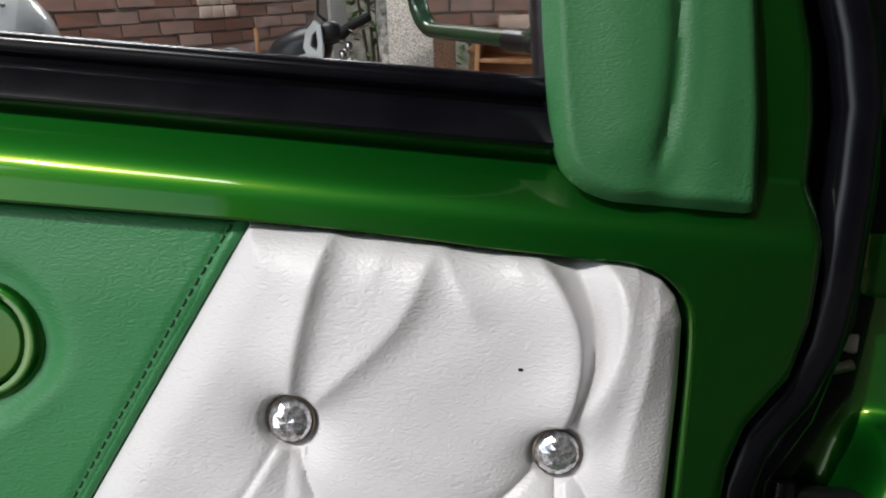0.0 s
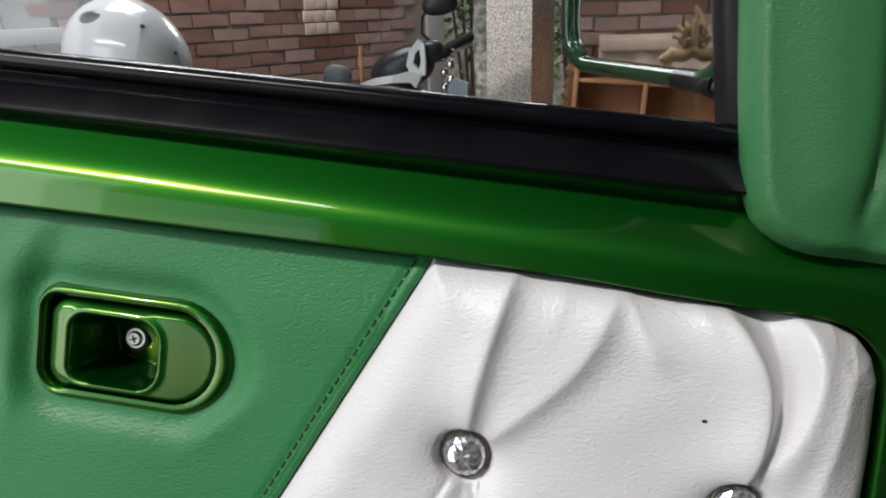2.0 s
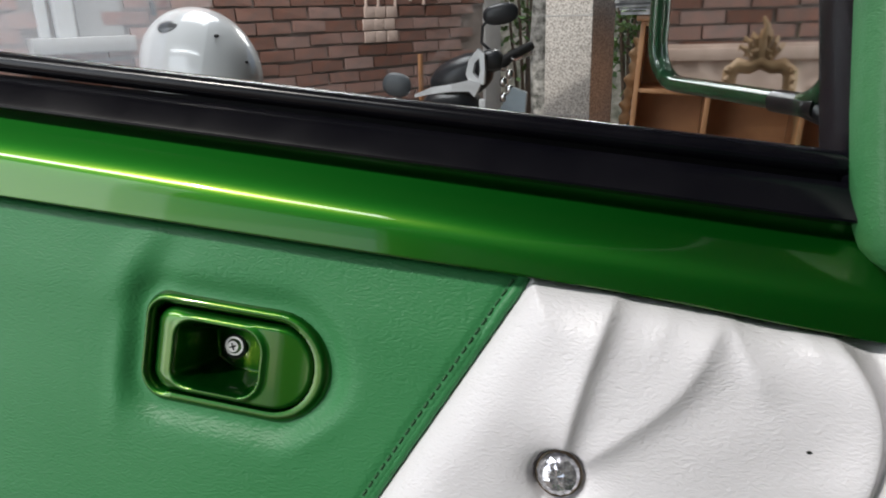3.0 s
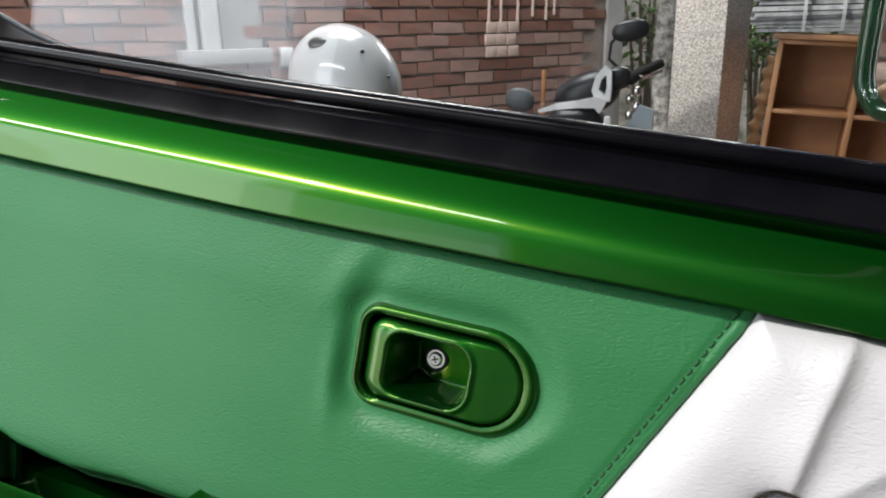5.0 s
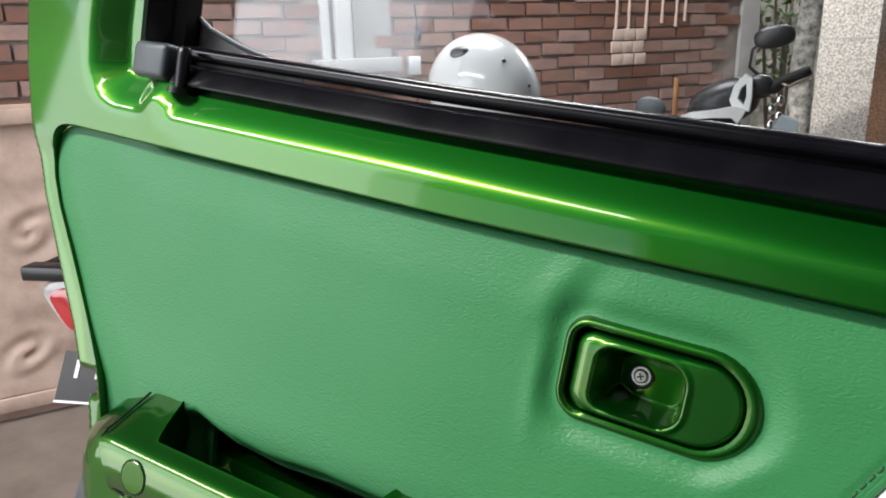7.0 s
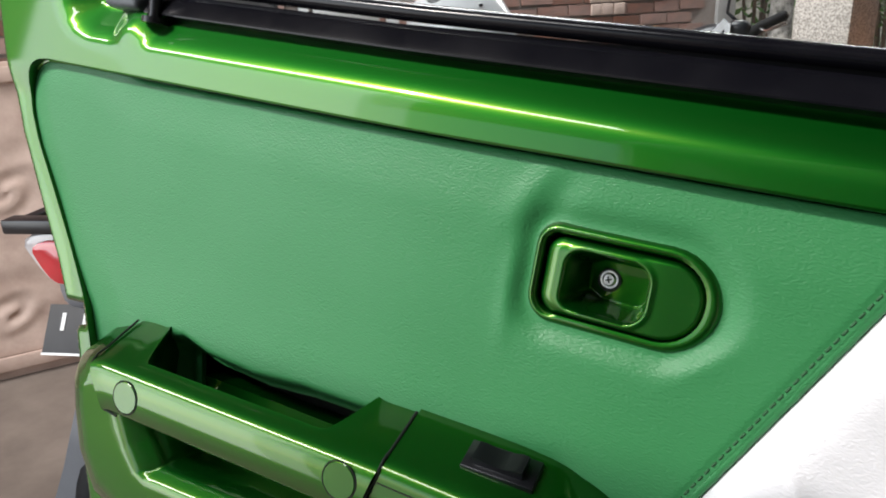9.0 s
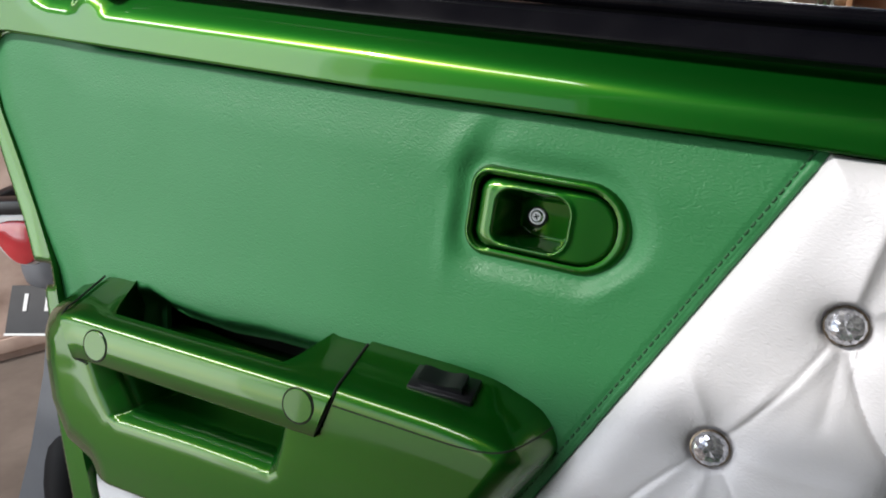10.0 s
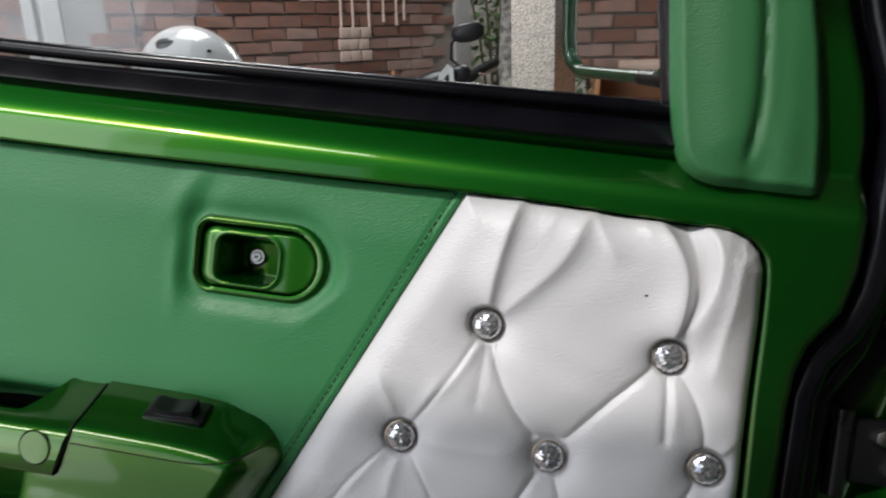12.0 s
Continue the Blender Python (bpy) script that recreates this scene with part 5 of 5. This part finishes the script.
wheel(scooter, (-0.30, 0.86, 0.285), 0.225, 0.06, 100)

# a hidden second scooter's mirror, on an added stalk, and a broom before the wall
bike_mirror = thing("scooter_mirror_on_stalk", Matrix.Translation((-0.86, 2.55, 0)), "grey rear-view mirror of a hidden scooter, on an added thin stalk by the brick wall", "mirror")
blob("mirror_head", (0, 0, 1.135), (0.062, 0.02, 0.050), GREYCAP, bike_mirror, "", 2.3, (0, 10, 0))
bm = bmesh.new()
tube(bm, [(0, 0.02, 1.10), (0.04, 0.03, 0.9), (0.05, 0.03, 0.02)], 0.008, 8)
tube(bm, [(0.05, 0.03, 0.0), (0.05, 0.03, 0.03)], 0.11, 18)
part("stalk", bm, PLASTIC, bike_mirror)
bm = bmesh.new()
tube(bm, [(-0.80, 2.66, 0.02), (-0.795, 2.70, 1.25)], 0.011, 8)
stick = to_object("broom_stick", bm, WOOD)
tagged(stick, "thin wooden broom stick leaning near the wall", "broom stick")

# ---- white helmet on a stand ----
stand = thing("helmet_stand", Matrix.Translation((-0.915, 1.18, 0)), "plain dark wooden pedestal under the helmet", "stand")
bm = bmesh.new()
tube(bm, [(0, 0, 0), (0, 0, 0.03), (0, 0, 0.04), (0, 0, 1.17), (0, 0, 1.18), (0, 0, 1.20)], [0.16, 0.16, 0.04, 0.04, 0.11, 0.11], 20)
part("pedestal", bm, WOOD, stand)
HM = Matrix.Translation((-0.915, 1.18, 1.30)) @ Euler((0, radians(0), radians(-22))).to_matrix().to_4x4()
helmet = thing("helmet", HM, "glossy white motorcycle helmet with small black vents", "helmet")
bm = bmesh.new()
bmesh.ops.create_uvsphere(bm, u_segments=44, v_segments=30, radius=1)
for v in bm.verts:
    x, y, z = v.co
    k = 1.0 - 0.10 * max(0, x) - 0.06 * max(0, -z)
    v.co = Vector((0.152 * x - 0.012 * z, 0.125 * y, 0.142 * z * (1 if z > 0 else 0.8)))
    if x > 0.3:
        v.co.x += 0.020 * (x - 0.3) * max(0, 0.5 - z)
bmesh.ops.delete(bm, geom=[v for v in bm.verts if v.co.z < -0.099], context='VERTS')
part("shell", bm, WHITEGLOSS, helmet, "glossy white shell")
blob("vent", (0.019, -0.084, 0.098), (0.026, 0.016, 0.008), PLASTIC, helmet, "black air vent", 2.2, (50, 0, 24))
for p in ((0.118, -0.036, 0.078), (0.151, 0.010, 0.020), (0.154, 0.010, -0.018)):
    blob("rivet", p, (0.0055, 0.005, 0.004), PLASTIC, helmet, "small black rivet", 2.2)
bm = bmesh.new()
tube(bm, [(0.128 * math.cos(a), -0.112 * math.sin(a) - 0.008, -0.055 + 0.012 * math.cos(2 * a)) for a in np.linspace(0.25, 2.6, 14)], 0.0035, 6)
part("visor_edge", bm, GREYCAP, helmet, "thin grey visor edge")
bm = bmesh.new()
tube(bm, [(0.13 * math.cos(a), 0.11 * math.sin(a), -0.098) for a in np.linspace(0, 6.283, 40, endpoint=False)], 0.010, 8, closed=True)
part("lower_trim", bm, PLASTIC, helmet)

# ---- motorcycle behind the door's rear edge ----
MB = Matrix.Translation((-1.444, 0.450, 0)) @ Euler((0, 0, radians(20))).to_matrix().to_4x4()
bike = thing("motorcycle", MB, "grey motorcycle with red tail lamp and black number plate", "motorcycle")
for nm, outline, y0, y1, m, lab in (("lamp_glass", [(-0.092, 0.990), (0.092, 0.990), (0.056, 0.915), (0.026, 0.876), (-0.026, 0.876), (-0.056, 0.915)], -0.098, -0.030, CLEARLENS, "clear outer lens of the tail lamp"),
                                  ("tail_lamp", [(-0.064, 0.976), (0.064, 0.976), (0.040, 0.912), (0.016, 0.882), (-0.016, 0.882), (-0.040, 0.912)], -0.108, -0.094, REDLENS, "red tail lamp lens")):
    bm = bmesh.new()
    sweep(bm, smooth_poly(outline, 2), [lambda a, b, y=y, k=k: Vector((a * k, y, 0.935 + (b - 0.935) * k)) for y, k in ((y1, 1.0), (y0 + 0.008, 1.0), (y0 + 0.002, 0.95), (y0, 0.85))])
    part(nm, bm, m, bike, lab)
bm = bmesh.new()
box(bm, -0.100, 0.100, -0.116, -0.074, 0.992, 1.022, 0.005)
for sx in (-1, 1):
    box(bm, min(sx * 0.098, sx * 0.072), max(sx * 0.098, sx * 0.072), -0.076, 0.20, 0.990, 1.014, 0.004)
part("grab_rail", bm, PLASTIC, bike, "black grab rail")
PL = Matrix.Translation((0.042, -0.072, 0.764)) @ Euler((radians(-34), 0, radians(0))).to_matrix().to_4x4()
bm = bmesh.new()
box(bm, -0.135, 0.135, -0.003, 0.003, -0.055, 0.055, 0.002)
bm.transform(PL)
plate = part("number_plate", bm, PLATEBLACK, bike, "black number plate")
bm = bmesh.new()
box(bm, -0.135, 0.135, -0.0042, -0.0032, -0.055, -0.050)
bm.transform(PL)
part("plate_edge", bm, PLATEWHITE, plate)
for x0, x1 in ((-0.100, -0.091), (-0.050, -0.041), (-0.020, -0.011), (0.010, 0.019), (0.040, 0.049), (0.085, 0.094)):
    bm = bmesh.new()
    box(bm, x0, x1, -0.0045, -0.0032, -0.002, 0.036)
    bm.transform(PL)
    part("plate_bar", bm, PLATEWHITE, plate)
strip_part("mudguard", [(0.04, -0.05, 0.76), (0.03, -0.09, 0.62), (0.0, -0.14, 0.46), (-0.04, -0.19, 0.31), (-0.065, -0.21, 0.20)], [0.05, 0.062, 0.07, 0.075, 0.062], 0.012, MUDGUARD, bike, "grey plastic mudguard")
blob("tail_body", (0, 0.28, 0.84), (0.13, 0.34, 0.10), MUDGUARD, bike, "", 2.6)
blob("seat", (0, 0.42, 0.93), (0.13, 0.42, 0.05), RUBBER, bike, "black seat", 3)
blob("tank", (0, 0.92, 0.86), (0.14, 0.24, 0.15), BLACKGLOSS, bike, "", 2.4)
blob("engine", (0, 0.72, 0.45), (0.14, 0.24, 0.16), STEEL, bike, "", 3)
bm = bmesh.new()
tube(bm, [(0, 1.10, 0.98), (0, 1.22, 0.62), (0, 1.32, 0.30)], 0.03, 10)
part("fork", bm, STEEL, bike)
bm = bmesh.new()
tube(bm, [(-0.34, 0.98, 1.03), (-0.2, 1.06, 1.04), (0, 1.09, 1.0), (0.2, 1.06, 1.04), (0.34, 0.98, 1.03)], 0.013, 10)
part("handlebar", bm, PLASTIC, bike)
wheel(bike, (0, 0.08, 0.30), 0.24, 0.055, 90)
wheel(bike, (0, 1.34, 0.30), 0.24, 0.055, 90)

# ---- carved board against the wall ----
board = thing("carved_board", WALL_M @ pose(-0.42, -0.19, 0.0, -5.5, 0, 0), "large raw wooden board with carved scrolls leaning on the brick wall", "carved board")
bm = bmesh.new()
box(bm, -0.85, 0.85, 0.012, 0.045, 0.0, 1.25, 0.008)
part("panel", bm, PALEWOOD, board)
# the carved field: acanthus scrolls in low relief
CURLS = [(-0.70, 0.30), (-0.47, 0.52), (-0.22, 0.27), (0.05, 0.50), (0.30, 0.28), (0.56, 0.50), (0.74, 0.25), (-0.72, 0.78), (-0.40, 0.98), (-0.12, 0.76), (0.14, 1.00), (0.42, 0.78), (0.70, 0.96)]


def relief(X, Z):
    wx, wz = X + 0.03 * np.sin(9 * Z + 4 * X), Z + 0.03 * np.sin(11 * X - 3 * Z)
    h = 0.35 * np.sin(30 * wz + 9 * np.sin(4.2 * wx)) * np.sin(8 * wx + 5 * wz)
    for k, (cx, cz) in enumerate(CURLS):
        r, a = np.hypot(wx - cx, wz - cz), np.arctan2(wz - cz, (wx - cx) * (1 if k % 2 else -1))
        w = np.exp(-(r / 0.12) ** 4)
        h = h * (1 - w) + w * np.sin(a + 55 * r) * np.clip(1.2 - r / 0.14, 0.2, 1)
    return 0.004 - 0.011 * np.clip(h + 0.15, -0.6, 0.8)


skin("carved_field", [(-0.83, 0.10), (0.83, 0.10), (0.83, 1.17), (-0.83, 1.17)], relief, 0.0075, 0.013, PALEWOOD, board, "low relief of carved acanthus scrolls")
for z in (0.04, 1.17):
    bm = bmesh.new()
    box(bm, -0.85, 0.85, -0.025, 0.0, z, z + 0.06, 0.008)
    part("moulding", bm, PALEWOOD, board)
# ---- cabinet with paper stacks ----
CB = Matrix.Translation((0.04, 3.02, 0)) @ Euler((0, radians(3.5), radians(-4))).to_matrix().to_4x4()
cabinet = thing("open_cabinet", CB, "varnished wooden open cabinet with square compartments", "cabinet")
XC = [0.0, 0.31, 0.70, 1.08]
ZC = [0.02, 0.38, 0.72, 1.055, 1.34]
bm = bmesh.new()
box(bm, 0, 1.10, 0.30, 0.318, 0.0, 1.36)
part("back_panel", bm, WOOD, cabinet)
for x in XC:
    bm = bmesh.new()
    box(bm, x, x + 0.022, 0, 0.30, 0.0, 1.36, 0.002)
    part("upright", bm, WOOD, cabinet)
for z in ZC:
    for a, b in zip(XC, XC[1:]):
        bm = bmesh.new()
        box(bm, a + 0.022, b, 0.004, 0.30, z, z + 0.018, 0.002)
        part("shelf", bm, WOOD, cabinet)
bm = bmesh.new()
box(bm, -0.02, 1.12, -0.02, 0.32, 1.36, 1.385, 0.004)
part("top", bm, WOOD, cabinet)
post = thing("carved_post", Matrix.Translation((-0.045, 3.55, 0)) @ Euler((0, radians(8), 0)).to_matrix().to_4x4(), "carved wooden post with twisted rope moulding", "carved post")
bm = bmesh.new()
pts, rs = [], []
for i in range(150):
    z = i / 149 * 1.28
    pts.append((0, 0, z))
    rs.append(0.027 + 0.008 * math.sin(i * 0.82))
tube(bm, pts, rs, 14)
for i, v in enumerate(bm.verts):
    a = v.co.z * 50
    v.co.x += 0.006 * math.cos(a)
    v.co.y += 0.006 * math.sin(a)
part("shaft", bm, GOLDWOOD, post)
stack = thing("paper_stack", Matrix.Translation((0.02, 2.99, 1.385)), "strapped bundle of grey paper sheets on the cabinet", "paper stack")
z = 0.0
for k in range(22):
    h = random.uniform(0.010, 0.018)
    bm = bmesh.new()
    o = random.uniform(-.025, .025)
    box(bm, o, 0.86 + o, random.uniform(-.02, .02), 0.30, z, z + h)
    for v in bm.verts:
        v.co.z += 0.006 * math.sin(v.co.x * 5 + k)
    part("paper_sheaf", bm, PAPER, stack, smooth=False)
    z += h + 0.0015
for x in (0.18, 0.32):
    bm = bmesh.new()
    box(bm, x, x + 0.012, -0.034, -0.028, 0.0, z + 0.01)
    part("strap", bm, STRAP, stack)

# ---- gilt chair back seen in the mirror ----
gilt = thing("carved_chair_back", Matrix.Translation((-1.865, 0.785, 0)) @ Euler((0, 0, radians(73))).to_matrix().to_4x4() @ Matrix.Diagonal((0.78, 0.78, 1, 1)), "raw carved wooden chair back with an arched frame and leafy crest", "chair back")
bm = bmesh.new()
arch = [(-0.118, 0.0, 0.0), (-0.120, 0.0, 0.55), (-0.122, 0.0, 1.10), (-0.118, 0.0, 1.195), (-0.085, 0.0, 1.222), (-0.045, 0.0, 1.215), (0.0, 0.0, 1.235), (0.045, 0.0, 1.215), (0.085, 0.0, 1.222), (0.118, 0.0, 1.195), (0.122, 0.0, 1.10), (0.120, 0.0, 0.55), (0.118, 0.0, 0.0)]
tube(bm, arch, [0.024, 0.024, 0.026, 0.030, 0.026, 0.022, 0.026, 0.022, 0.026, 0.030, 0.026, 0.024, 0.024], 12)
part("frame", bm, GOLDWOOD, gilt)
rnd = random.Random(21)
for side in (-1, 1):
    for k in range(16):
        bm = bmesh.new()
        z = 0.75 + k * 0.030
        tube(bm, [(side * 0.122, -0.026, z), (side * 0.130, -0.034, z + 0.010), (side * 0.120, -0.030, z + 0.022)], [0.010, 0.013, 0.006], 7)
        part("bead", bm, GOLDWOOD, gilt)
for k in range(15):
    bm = bmesh.new()
    a = -1.25 + 2.5 * k / 14
    r = 0.042 + 0.034 * (k % 2) + rnd.uniform(-.006, .006)
    tube(bm, [(0.4 * r * math.sin(a), 0, 1.235), (r * math.sin(a), -0.014, 1.24 + r * math.cos(a)), (1.25 * r * math.sin(a) + 0.008, -0.004, 1.245 + 1.12 * r * math.cos(a)), (1.2 * r * math.sin(a) + 0.016, 0.004, 1.235 + 1.0 * r * math.cos(a))], [0.009, 0.011, 0.008, 0.003], 7)
    part("crest_leaf", bm, GOLDWOOD, gilt, "carved crest leaf")
bm = bmesh.new()
tube(bm, [(0.0, 0.0, 1.23), (0.0, -0.012, 1.30), (-0.012, -0.012, 1.345), (0.006, -0.006, 1.375)], [0.022, 0.018, 0.014, 0.006], 9)
part("crest_leaf", bm, GOLDWOOD, gilt, "carved crest leaf")
bm = bmesh.new()
box(bm, -0.100, 0.100, 0.0, 0.016, 0.35, 1.09, 0.006)
part("back_board", bm, PALEWOOD, gilt)
